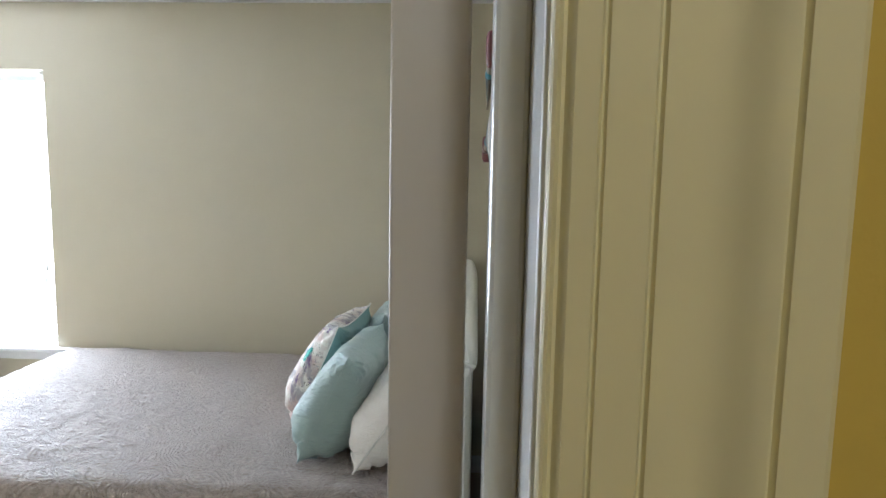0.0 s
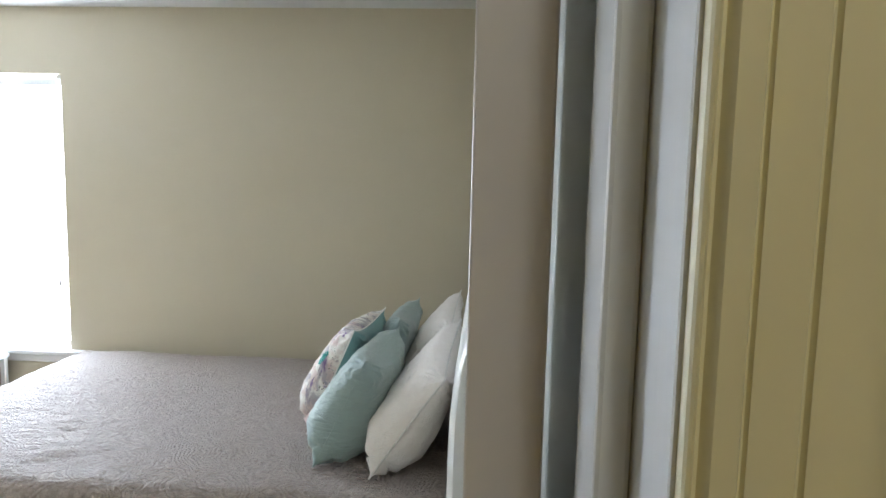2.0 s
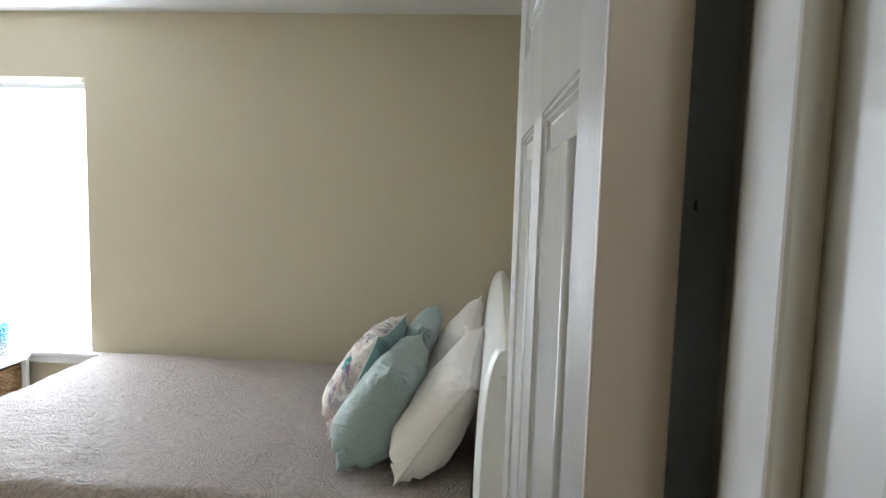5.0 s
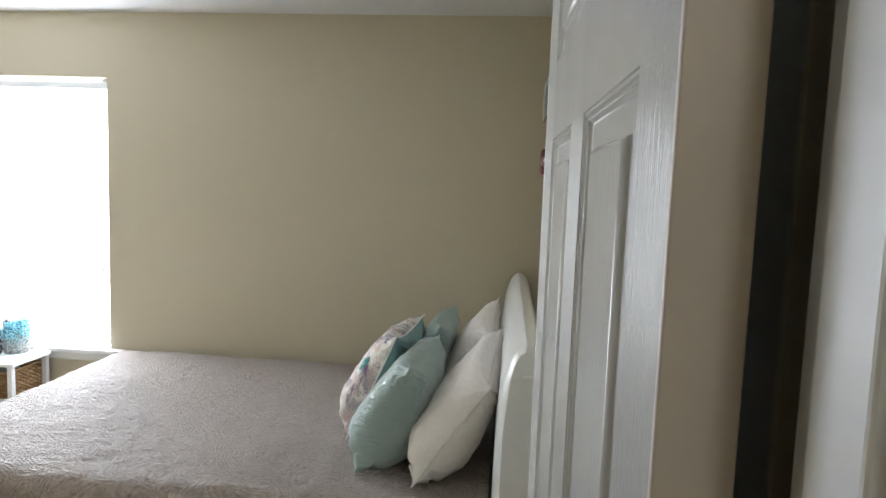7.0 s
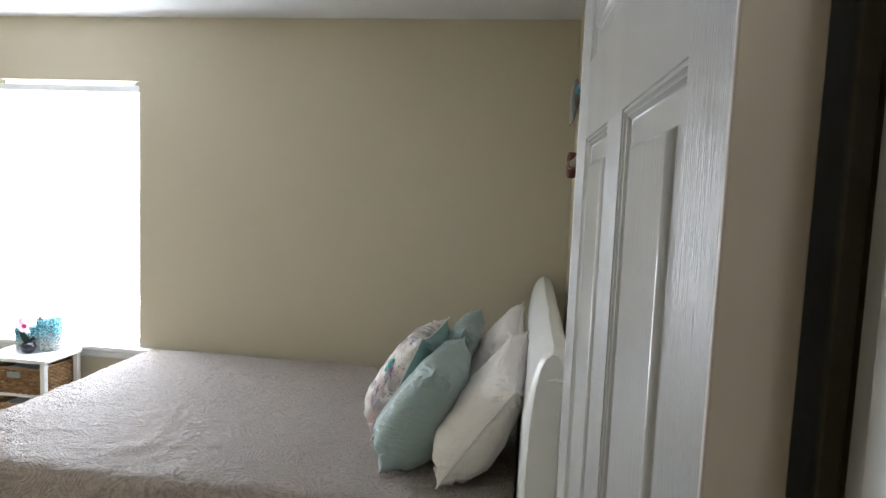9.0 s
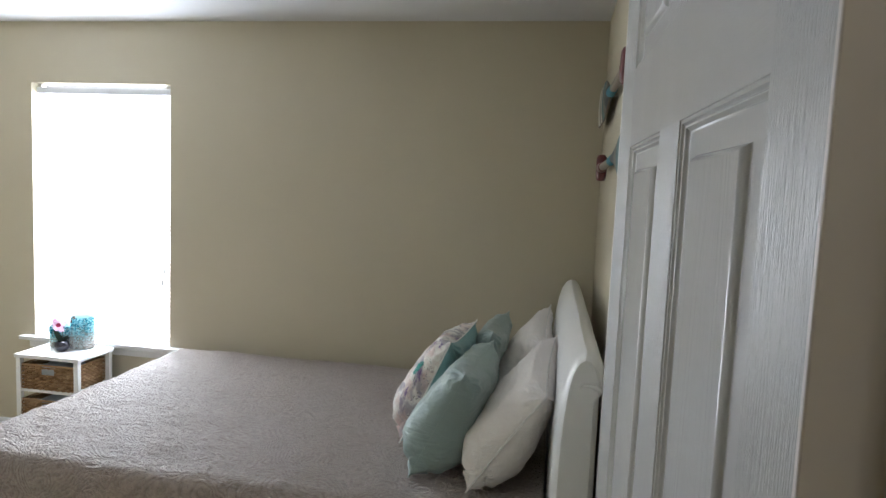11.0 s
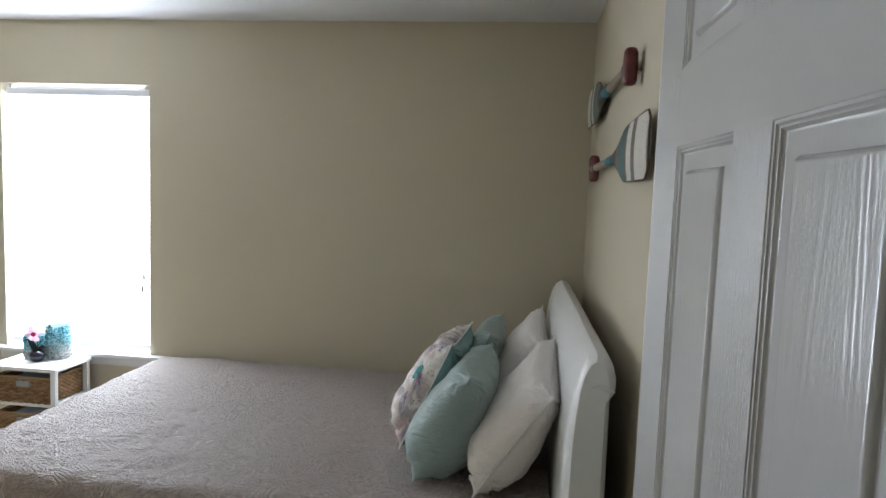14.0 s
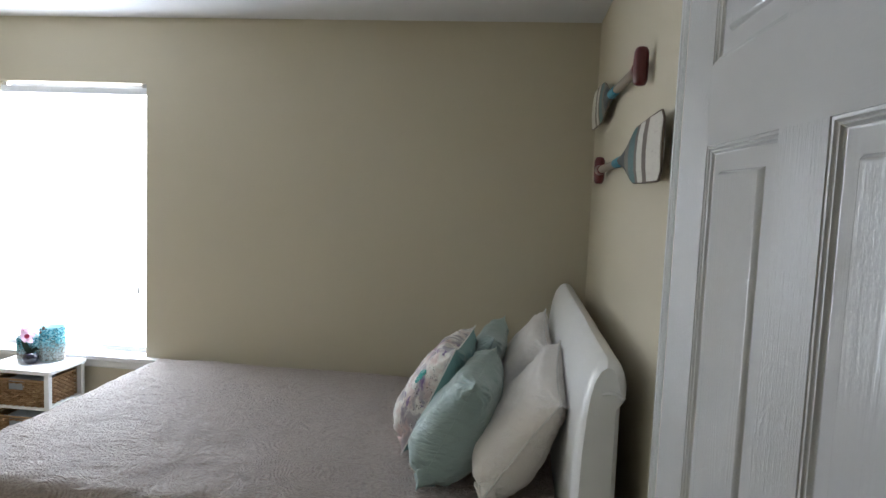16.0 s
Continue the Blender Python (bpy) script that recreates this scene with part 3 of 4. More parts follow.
def six_panel_door(width, height, thick):
    """A moulded six-panel slab. Local: y along the width from the hinge, x through the thickness from the face that looks west."""
    ob = new("door_1")
    bm = bmesh.new()
    ys = [0.0, 0.082, 0.3125, 0.411, 0.635, width]
    zs = [0.0, 0.235, 0.800, 1.000, 1.649, 1.754, 1.955, height]
    steps = [(0.0, 0.0), (0.0006, 0.0012), (0.0024, 0.0016), (0.0038, 0.0014), (0.0046, 0.0028), (0.0062, 0.0040), (0.0080, 0.0038), (0.0090, 0.0054), (0.0106, 0.0074), (0.0125, 0.0078), (0.0140, 0.0078), (0.0345, 0.0072), (0.0352, 0.0070), (0.0358, 0.0062), (0.0395, 0.0014), (0.0405, 0.0009), (0.0420, 0.0009)]
    cache = {}

    def vert(x, y, z):
        key = (round(x, 5), round(y, 5), round(z, 5))
        if key not in cache:
            cache[key] = bm.verts.new((x, y, z))
        return cache[key]

    for face, sign in ((0.0, 1), (thick, -1)):
        for i in range(5):
            for j in range(7):
                y0, y1, z0, z1 = ys[i], ys[i + 1], zs[j], zs[j + 1]
                if i in (1, 3) and j in (1, 3, 5):
                    loops = []
                    for inset, deep in steps:
                        x, iy, iz = face + sign * deep, inset * 1.2, inset * 0.95
                        loops.append([vert(x, y0 + iy, z0 + iz), vert(x, y1 - iy, z0 + iz), vert(x, y1 - iy, z1 - iz), vert(x, y0 + iy, z1 - iz)])
                    for a, b in zip(loops, loops[1:]):
                        for k in range(4):
                            moulding = bm.faces.new((a[k], a[(k + 1) % 4], b[(k + 1) % 4], b[k]))
                            moulding.material_index = 3
                    bm.faces.new(loops[-1]).material_index = 1
                else:
                    plank = bm.faces.new((vert(face, y0, z0), vert(face, y1, z0), vert(face, y1, z1), vert(face, y0, z1)))
                    plank.material_index = 2 if j in (0, 2, 4, 6) and i in (1, 2, 3) else 0
    bmesh.ops.recalc_face_normals(bm, faces=bm.faces)
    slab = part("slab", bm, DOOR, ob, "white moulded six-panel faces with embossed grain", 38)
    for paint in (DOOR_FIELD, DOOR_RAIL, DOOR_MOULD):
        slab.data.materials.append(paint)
    edge = boxes((-0.0003, thick + 0.0003, -0.0012, 0.004, 0, height), (-0.0003, thick + 0.0003, width - 0.004, width + 0.0012, 0, height), bevel=0.0012)
    box(edge, 0.0009, thick - 0.0009, 0.006, width - 0.006, height - 0.004, height - 0.0005)
    part("edge_band", edge, DOOR_EDGE, ob, "plain white painted door edge")
    return ob


door = six_panel_door(0.766, 2.04, 0.0365)
door.matrix_basis = pose(0.0870, 0.4955, 0.008, 0, 0, 1.06)
tagged(door, "white glossy six-panel door standing open into the bedroom", "door", kind="structure")
for z in (0.25, 1.02, 1.84):
    h = bmesh.new()
    tube(h, [(0.040, -0.004, z - 0.045), (0.040, -0.004, z + 0.045)], 0.0055, 12)
    box(h, 0.012, 0.040, -0.0035, -0.0012, z - 0.044, z + 0.044)
    hinge = new("hinge", mesh_of(h, "hinge", STEEL, 40))
    hinge.parent = door

# closet doorway in the wall behind the open door
closet = thing("closet_door", (EAST + 0.02, 1.39, 0), "white closed closet door with moulded casing", "door", kind="structure")
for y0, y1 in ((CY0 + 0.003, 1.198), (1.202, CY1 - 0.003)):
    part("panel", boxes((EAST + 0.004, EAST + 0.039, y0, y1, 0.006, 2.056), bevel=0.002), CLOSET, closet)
hole = bmesh.new()
tube(hole, [(EAST + 0.0055, 0.735, 1.578), (EAST + 0.0015, 0.735, 1.578)], 0.0042, 14)
part("screw", hole, DARK, closet, "small dark screw head", 40)
east_casing = [(EAST - d, 1.765 + y) for y, d in ((0, 0), (0, 0.0085), (0.002, 0.0105), (0.006, 0.0105), (0.0075, 0.0085), (0.0095, 0.0085), (0.011, 0.0125), (0.0155, 0.0135), (0.017, 0.0118), (0.019, 0.0118), (0.021, 0.0160), (0.025, 0.0172), (0.030, 0.0168), (0.036, 0.0155), (0.046, 0.0128), (0.057, 0.0098), (0.066, 0.0072), (0.070, 0.0055), (0.070, 0))]
part("casing", extruded(east_casing, 0, 2.13, "z"), TRIM, closet, "", 25)
part("casing", boxes((EAST - 0.016, EAST - 0.0002, CY0 - 0.075, CY0 - 0.005, 0, 2.13), bevel=0.003), TRIM, closet)
part("head_casing", boxes((EAST - 0.016, EAST - 0.0002, CY0 - 0.005, CY1 + 0.005, 2.06, 2.13), bevel=0.003), TRIM, closet)

# ---- window ----
win = thing("window_1", (-2.58, NORTH, WZ0), "white framed window behind a drawn shade", "window", kind="structure")
part("window_frame", boxes((WX0, WX0 + 0.045, 3.60, 3.65, WZ0, WZ1), (WX1 - 0.045, WX1, 3.60, 3.65, WZ0, WZ1), (WX0 + 0.045, WX1 - 0.045, 3.60, 3.65, WZ0, WZ0 + 0.05), (WX0 + 0.045, WX1 - 0.045, 3.60, 3.65, WZ1 - 0.045, WZ1), (WX0 + 0.045, WX1 - 0.045, 3.60, 3.645, 1.33, 1.37)), PLASTIC, win)
for z0, z1 in ((WZ0 + 0.05, 1.33), (1.37, WZ1 - 0.045)):
    pane = part("pane", boxes((WX0 + 0.045, WX1 - 0.045, 3.62, 3.626, z0, z1)), GLASS, win)
    pane.visible_shadow = False
stool = bmesh.new()
box(stool, -3.085, -2.062, 3.448, NORTH, WZ0 - 0.012, WZ0 + 0.010, 0.004, 3)
box(stool, WX0, WX1, NORTH, 3.60, WZ0 - 0.012, WZ0 + 0.008)
part("window_sill", stool, TRIM, win, "white painted stool with a rounded nose")
part("apron", extruded([(NORTH, 0.600), (3.482, 0.600), (3.482, 0.592), (3.487, 0.584), (3.487, 0.556), (3.491, 0.548), (NORTH, 0.546)], -3.045, -2.100, "x"), TRIM, win)

shade = thing("window_shade", (-2.58, 3.53, 2.04), "white translucent pull-down shade glowing with daylight", "window shade")
fabric = bmesh.new()
rows = 56
cols = [WX0 + 0.018, WX1 - 0.018]
ring = [[fabric.verts.new((x, 3.545 + (0.004 if k % 2 else -0.004), 2.046 - (2.046 - 0.668) * k / rows)) for x in cols] for k in range(rows + 1)]
for a, b in zip(ring, ring[1:]):
    fabric.faces.new((a[0], a[1], b[1], b[0]))
part("fabric", fabric, SHADE, shade, "softly pleated translucent fabric")
rail = bmesh.new()
box(rail, WX0 + 0.010, WX1 - 0.010, 3.522, 3.566, 2.040, 2.078, 0.005, 3)
part("headrail", rail, PLASTIC, shade, "pale blue-white plastic headrail")
part("bottom_rail", boxes((WX0 + 0.016, WX1 - 0.016, 3.530, 3.560, 0.636, 0.668), bevel=0.004), PLASTIC, shade)
for x in (WX0 + 0.03, WX1 - 0.03):
    part("bracket", boxes((x - 0.012, x + 0.012, 3.528, 3.56, 2.078, 2.098), bevel=0.002), STEEL, shade)
for x, z in ((-2.186, 1.055), (-2.196, 0.985)):
    t = lathe([(0.0005, z + 0.024), (0.004, z + 0.021), (0.0085, z - 0.010), (0.006, z - 0.016), (0.0, z - 0.016)], 12, (x, 3.512))
    c = bmesh.new()
    tube(c, [(x, 3.512, z + 0.02), (x + 0.001, 3.514, 1.6), (x, 3.516, 2.06)], 0.0008, 6)
    cord = part("cord", c, PLASTIC, shade)
    part("tassel", t, TASSEL, cord, "small grey plastic tassel", 40)

whole("ground", boxes((-600, 600, -600, 600, -0.6, -0.45)), GRASS, "green lawn round the house", "ground", "structure")

# ---- added hall light, out of view ----
fixture = thing("added_hall_light", (0.35, -0.55, TOP), "added round white flush ceiling light out of view in the hall", "ceiling light")
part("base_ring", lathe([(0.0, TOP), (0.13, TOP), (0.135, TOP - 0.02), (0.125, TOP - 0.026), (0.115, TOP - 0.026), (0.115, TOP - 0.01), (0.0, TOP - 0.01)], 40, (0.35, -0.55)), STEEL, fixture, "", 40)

# ---- bed ----
BED_TOP = 0.648
bed = thing("bed", (-0.9, 2.7, 0), "white leatherette sleigh bed with a rolled headboard", "bed")
outline = [(0.012, 0.10), (0.008, 0.60), (0.010, 0.80), (0.014, 0.93), (0.021, 1.02), (0.031, 1.085), (0.046, 1.135), (0.064, 1.163), (0.085, 1.175), (0.106, 1.172), (0.122, 1.158), (0.133, 1.135), (0.140, 1.105), (0.140, 1.082), (0.136, 1.068), (0.127, 1.062), (0.126, 1.04), (0.127, 0.80), (0.130, 0.10)]


def headboard(y0, y1, edge=0.065, steps=6):
    """The profile swept along y, drawn in at both ends so that the padding rounds over."""
    bm = bmesh.new()
    cx = 0.072
    ends = [(y0 + edge * (0.7071 - math.cos(a)), edge * (1 - math.sin(a))) for a in [math.pi / 4 * (1 + k / steps) for k in range(steps + 1)]]
    mid = [(y0 + edge + (y1 - y0 - 2 * edge) * k / 26, 0.0) for k in range(2, 25)]
    stations = ends + mid + [(y0 + y1 - y, s) for y, s in ends[::-1]]
    loops = []
    for y, shrink in stations:
        loop = []
        for x, z in outline:
            k = 1 - shrink / 0.062
            wob = 0.003 * noise.noise(Vector((x * 9, y * 5, z * 6)))
            loop.append(bm.verts.new((cx + (x - cx) * k + wob, y, z - shrink * 0.9 * min(1.0, max(0.0, (z - 0.90) / 0.24)))))
        loops.append(loop)
    n = len(outline)
    for a, b in zip(loops, loops[1:]):
        for i in range(n):
            bm.faces.new((a[i], a[(i + 1) % n], b[(i + 1) % n], b[i]))
    bm.faces.new(loops[0][::-1])
    bm.faces.new(loops[-1])
    bmesh.ops.recalc_face_normals(bm, faces=bm.faces)
    return bm


part("headboard", headboard(1.880, 3.425), LEATHER, bed, "padded white leatherette headboard rolled back at the top", 34)
flap = bmesh.new()
tube(flap, [(0.066, 1.884, 1.080), (0.080, 1.879, 1.089), (0.097, 1.877, 1.092), (0.112, 1.879, 1.087), (0.124, 1.887, 1.078), (0.131, 1.905, 1.074), (0.131, 1.96, 1.072)], [0.001, 0.0035, 0.0055, 0.007, 0.0075, 0.006, 0.002], 10)
part("corner_fold", flap, LEATHER, bed, "tucked fold of the leatherette", 180)
part("side_rail", boxes((-2.02, 0.012, 1.985, 2.02, 0.12, 0.36), bevel=0.008), LEATHER, bed)
part("side_rail", boxes((-2.02, 0.012, 3.40, 3.435, 0.12, 0.36), bevel=0.008), LEATHER, bed)
part("foot_rail", boxes((-2.045, -2.01, 1.985, 3.435, 0.12, 0.36), bevel=0.008), LEATHER, bed)
for x, y in ((-1.98, 2.04), (-1.98, 3.38), (0.07, 1.95), (0.07, 3.36)):
    part("leg", boxes((x - 0.03, x + 0.03, y - 0.03, y + 0.03, 0, 0.13), bevel=0.004), DARK, bed)
whole("mattress", boxes((-2.005, 0.006, 2.025, 3.395, 0.15, BED_TOP - 0.016), bevel=0.05), MATTRESS, "white mattress on the bed frame", "mattress", at=(-1.0, 2.7, 0.15))


def quilt():
    """A coverlet laid over the mattress: flat top with slack, rounded over the edges, hanging at the foot and the sides."""
    r = 0.055

    def over(s):
        """Distance along the cloth from the edge's start to (inset, drop)."""
        arc = r * math.pi / 2
        if s > arc:
            return s - arc + r, 0.0
        if s > 0:
            a = s / r
            return r - r * math.cos(a), r - r * math.sin(a)
        return 0.0, r - s

    x_edge, near, far = -2.045, 1.972, 3.452
    step = 0.0050
    us = [-0.36 + step * i for i in range(int((2.05 + 0.36 + 0.03) / step) + 1)]
    width = far - near
    half = width / 2
    vs_half = []
    v = -0.34
    while v < half + 0.031 - 0.0 and v < half + 0.03:
        vs_half.append(v)
        v += step
    vs = [("n", v) for v in vs_half] + [("f", v) for v in vs_half[::-1]]
    bm = bmesh.new()
    grid = []
    for u in us:
        row = []
        ix, dx = over(u)
        for side, v in vs:
            iy, dy = over(v)
            iy = min(iy, half)
            x = x_edge + ix
            y = near + iy if side == "n" else far - iy
            if x > 0.004:
                x = 0.004
            drop = max(dx, dy) if max(dx, dy) > r else math.hypot(dx, dy)
            z = BED_TOP - min(drop, 0.40)
            p = Vector((x, y, 0))
            slack = 0.008 * noise.noise(p * 2.1) + 0.0052 * noise.noise(p * 5.2 + Vector((3, 1, 0))) + 0.0030 * noise.noise(p * 14 + Vector((7, 0, 2)))
            slack += 0.0042 * noise.noise(Vector((x * 12, y * 24, 2.0))) + 0.0034 * noise.noise(Vector((x * 30 + 4, y * 60, 5.0)))
            fold = 0.0035 * noise.noise(Vector((x * 1.4 + y * 6.0, y * 1.0, 4.0))) * (1 if drop < r else 0.3)
            crown = 0.005 * math.sin(math.pi * min(max((y - near) / width, 0), 1)) * min(1, ix / 0.5)
            z += (slack + fold + crown) if drop < r else slack
            if drop >= r:
                hang = 0.018 * noise.noise(Vector((x * 5, y * 5, 1.0))) * min(1, (drop - r) / 0.15)
                if dx > r:
                    x += hang
                if dy > r:
                    y += hang
                if side == "f":
                    y = min(y, 3.484)
            row.append(bm.verts.new((x, y, z)))
        grid.append(row)
    for a, b in zip(grid, grid[1:]):
        for i in range(len(vs) - 1):
            bm.faces.new((a[i], a[i + 1], b[i + 1], b[i]))
    bmesh.ops.remove_doubles(bm, verts=bm.verts, dist=0.0004)
    bmesh.ops.recalc_face_normals(bm, faces=bm.faces)
    return bm


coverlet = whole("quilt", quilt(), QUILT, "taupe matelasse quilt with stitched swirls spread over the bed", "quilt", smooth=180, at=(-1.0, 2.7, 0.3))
solid = coverlet.modifiers.new("thickness", "SOLIDIFY")
solid.thickness, solid.offset = 0.006, -1.0


# ---- pillows ----
def seam_place(u, v, sag):
    """Where (u, v) of a cushion lies once its seams are drawn in between the corners; more along the top."""
    uu = u * (1 - 0.085 * (1 - v * v) * abs(u) ** 3)
    vv = v * (1 - (sag if v > 0 else 0.085) * (1 - u * u) * abs(v) ** 3)
    return (uu + 1) / 2, (vv + 1) / 2


def cover_point(corners, normal, depth, side, u, v, seed=0.0, sag=0.085, ear=0.0):
    """A point of one face of a stuffed cushion, (u, v) from -1 to 1 between its four seam corners (near bottom, far bottom, far top, near
    top); side +1 or -1 along the normal. ear: how far the corners stay flat and unstuffed."""
    nb, fb, ft, nt = corners
    a, b = seam_place(u, v, sag)
    p = (nb * (1 - a) + fb * a) * (1 - b) + (nt * (1 - a) + ft * a) * b
    puff = ((1 - abs(u) ** 2.8) * (1 - abs(v) ** 2.8)) ** 0.46
    low = 1 + 0.42 * (-v) * (1 - v * v)
    wr = 0.010 * noise.noise(Vector((u * 1.6 + seed, v * 1.6, seed))) + 0.006 * noise.noise(Vector((u * 4 + seed, v * 2.5, side * 3.0)))
    wr += 0.0035 * noise.noise(Vector((u * 5 + seed, v * 11, side * 2.0))) * (1 - 0.5 * v)
    rim = max(abs(u), abs(v))
    along = u if abs(v) > abs(u) else v
    pull = 0.009 * noise.noise(Vector((along * 9 + seed, seed * 3, side))) * rim ** 5 * (1 - rim ** 14)
    du, dv = 1 - abs(u), 1 - abs(v)
    reach, turn = math.hypot(du, dv), math.atan2(dv, du)
    crinkle = 0.007 * math.sin(turn * 15 + seed * 7 + 3 * noise.noise(Vector((reach * 6, turn * 2, seed)))) * math.exp(-((reach - 0.24) / 0.15) ** 2)
    # the slack corner at the bottom folds over in one deep crease
    if v < 0 and u < 0:
        crinkle -= 0.022 * math.exp(-((du + dv - 0.34 - 0.05 * math.sin(turn * 5)) / 0.045) ** 2)
    if ear:
        t = min(1.0, (du + dv) / ear)
        puff *= 0.30 + 0.70 * t * t * (3 - 2 * t)
    d = depth * puff * low + (wr + pull + crinkle) * min(1, 3 * puff)
    return p + normal * (side * max(d, 0.0))


def pillow_sheet(corners, normal, depth, side, n=60, **shape):
    """One whole face of a stuffed cushion."""
    bm = bmesh.new()
    ticks = [-math.cos(math.pi * i / n) for i in range(n + 1)]
    grid = [[bm.verts.new(cover_point(corners, normal, depth, side, u, v, **shape)) for v in ticks] for u in ticks]
    for a, b in zip(grid, grid[1:]):
        for j in range(n):
            bm.faces.new((a[j], a[j + 1], b[j + 1], b[j]) if side < 0 else (a[j], b[j], b[j + 1], a[j + 1]))
    return bm


def sequins(parent, corners, normal, depth, centre, half, count, **shape):
    """Overlapping little discs sewn on a cushion's front in an oval."""
    bm = bmesh.new()
    rnd = random.Random(11)
    for k in range(count):
        r, a = math.sqrt((k + 0.5) / count), k * 2.39996
        u, v = centre[0] + half[0] * r * math.cos(a), centre[1] + half[1] * r * math.sin(a)
        p, pu, pv = [cover_point(corners, normal, depth, 1, u + i, v + j, **shape) for i, j in ((0, 0), (0.02, 0), (0, 0.02))]
        out = (pu - p).cross(pv - p).normalized()
        out = out if out.dot(normal) > 0 else -out
        tilt = (out + 0.35 * Vector((rnd.uniform(-1, 1), rnd.uniform(-1, 1), rnd.uniform(-1, 1)))).normalized()
        m = Matrix.Translation(p + out * 0.0016) @ tilt.to_track_quat("Z", "Y").to_matrix().to_4x4()
        bmesh.ops.create_cone(bm, cap_ends=True, segments=8, radius1=0.0027, radius2=0.0021, depth=0.0008, matrix=m)
    tagged(part("sequin_motif", bm, SEQUIN, parent, "turquoise sequins sewn in an oval"), kind="stuff")


def pillow(near_bottom, near_top, far_top, front_depth, back_depth, front, back, seam, label, seed, cord=0.0028, sag=0.085, ear=0.0, hem=0.0, motif=None):
    """A cushion that leans on the headboard; its front looks to the bed's foot."""
    nb, nt, ft = Vector(near_bottom), Vector(near_top), Vector(far_top)
    fb = nb + (ft - nt) * 0.98
    fb.z = nb.z
    normal = (ft - nt).cross(nt - nb).normalized()
    if normal.x > 0:
        normal = -normal
    ob = thing("pillow", ((nb + fb) / 2).to_tuple(), label, "pillow", "pillows on the bed")
    corners = (nb, fb, ft, nt)
    part("front_cover", pillow_sheet(corners, normal, front_depth, 1, seed=seed, sag=sag, ear=ear), front, ob, "", 180)
    part("back_cover", pillow_sheet(corners, normal, back_depth, -1, seed=seed + 4, sag=sag, ear=ear), back, ob, "", 180)
    if motif:
        sequins(ob, corners, normal, front_depth, motif, (0.06, 0.14), 80, seed=seed, sag=sag, ear=ear)
    edge = []
    n = 24
    for a, b in ((0, 1), (1, 2), (2, 3), (3, 0)):
        for i in range(n):
            s = -1 + 2 * i / n
            u, v = [(s, -1), (1, s), (-s, 1), (-1, -s)][a]
            p, q = seam_place(u, v, sag)
            edge.append((nb * (1 - p) + fb * p) * (1 - q) + (nt * (1 - p) + ft * p) * q)
    edge.append(edge[0])
    bm = bmesh.new()
    tube(bm, edge, cord, 8, False)
    part("seam", bm, seam, ob, "", 180)
    if hem:
        # a flat flange that stands out from the seam all round
        middle = sum((Vector(e) for e in edge), Vector()) / len(edge)
        bm = bmesh.new()
        loops = []
        for k, reach in enumerate((0.0, hem * 0.5, hem)):
            loop = []
            for i, e in enumerate(edge[:-1]):
                out = (Vector(e) - middle).normalized()
                ripple = 0.0025 * k * noise.noise(Vector((i * 0.33, seed, k)))
                loop.append(bm.verts.new(Vector(e) + out * reach + normal * ripple))
            loops.append(loop)
        for a, b in zip(loops, loops[1:]):
            for i in range(len(a)):
                j = (i + 1) % len(a)
                bm.faces.new((a[i], a[j], b[j], b[i]))
        bmesh.ops.solidify(bm, geom=bm.faces[:], thickness=0.002)
        part("flange", bm, front, ob, "narrow stitched flange", 180)
    return ob


pillow((-0.237, 2.070, 0.668), (-0.010, 2.085, 0.985), (0.018, 2.600, 1.062), 0.100, 0.105, WHITE_COTTON, WHITE_COTTON, PIPING, "white crinkled cotton pillow leaning on the headboard", 1.0, 0.0034, 0.10, 0.30, 0.008)
pillow((-0.215, 2.690, 0.668), (-0.020, 2.690, 1.010), (-0.006, 3.240, 1.066), 0.095, 0.075, WHITE_COTTON, WHITE_COTTON, PIPING, "white crinkled cotton pillow near the window wall", 2.3, 0.0032, 0.10, 0.30, 0.008)
pillow((-0.437, 2.150, 0.655), (-0.262, 2.120, 1.022), (-0.213, 2.566, 1.034), 0.100, 0.125, TEAL, TEAL, TEAL, "seafoam satin cushion propped against a white pillow", 3.1, 0.0009, 0.12, 0.42)
pillow((-0.400, 2.690, 0.660), (-0.225, 2.670, 1.040), (-0.190, 3.106, 1.050), 0.080, 0.090, TEAL, TEAL, TEAL, "seafoam satin cushion behind the floral one", 4.7, 0.0009, 0.16, 0.42)
pillow((-0.527, 2.410, 0.660), (-0.347, 2.370, 1.060), (-0.309, 2.835, 1.050), 0.110, 0.075, FLORAL, TEAL_DARK, PIPING, "floral print cushion with a seafoam back", 5.9, 0.0028, 0.17, 0.42, motif=(-0.84, 0.25))

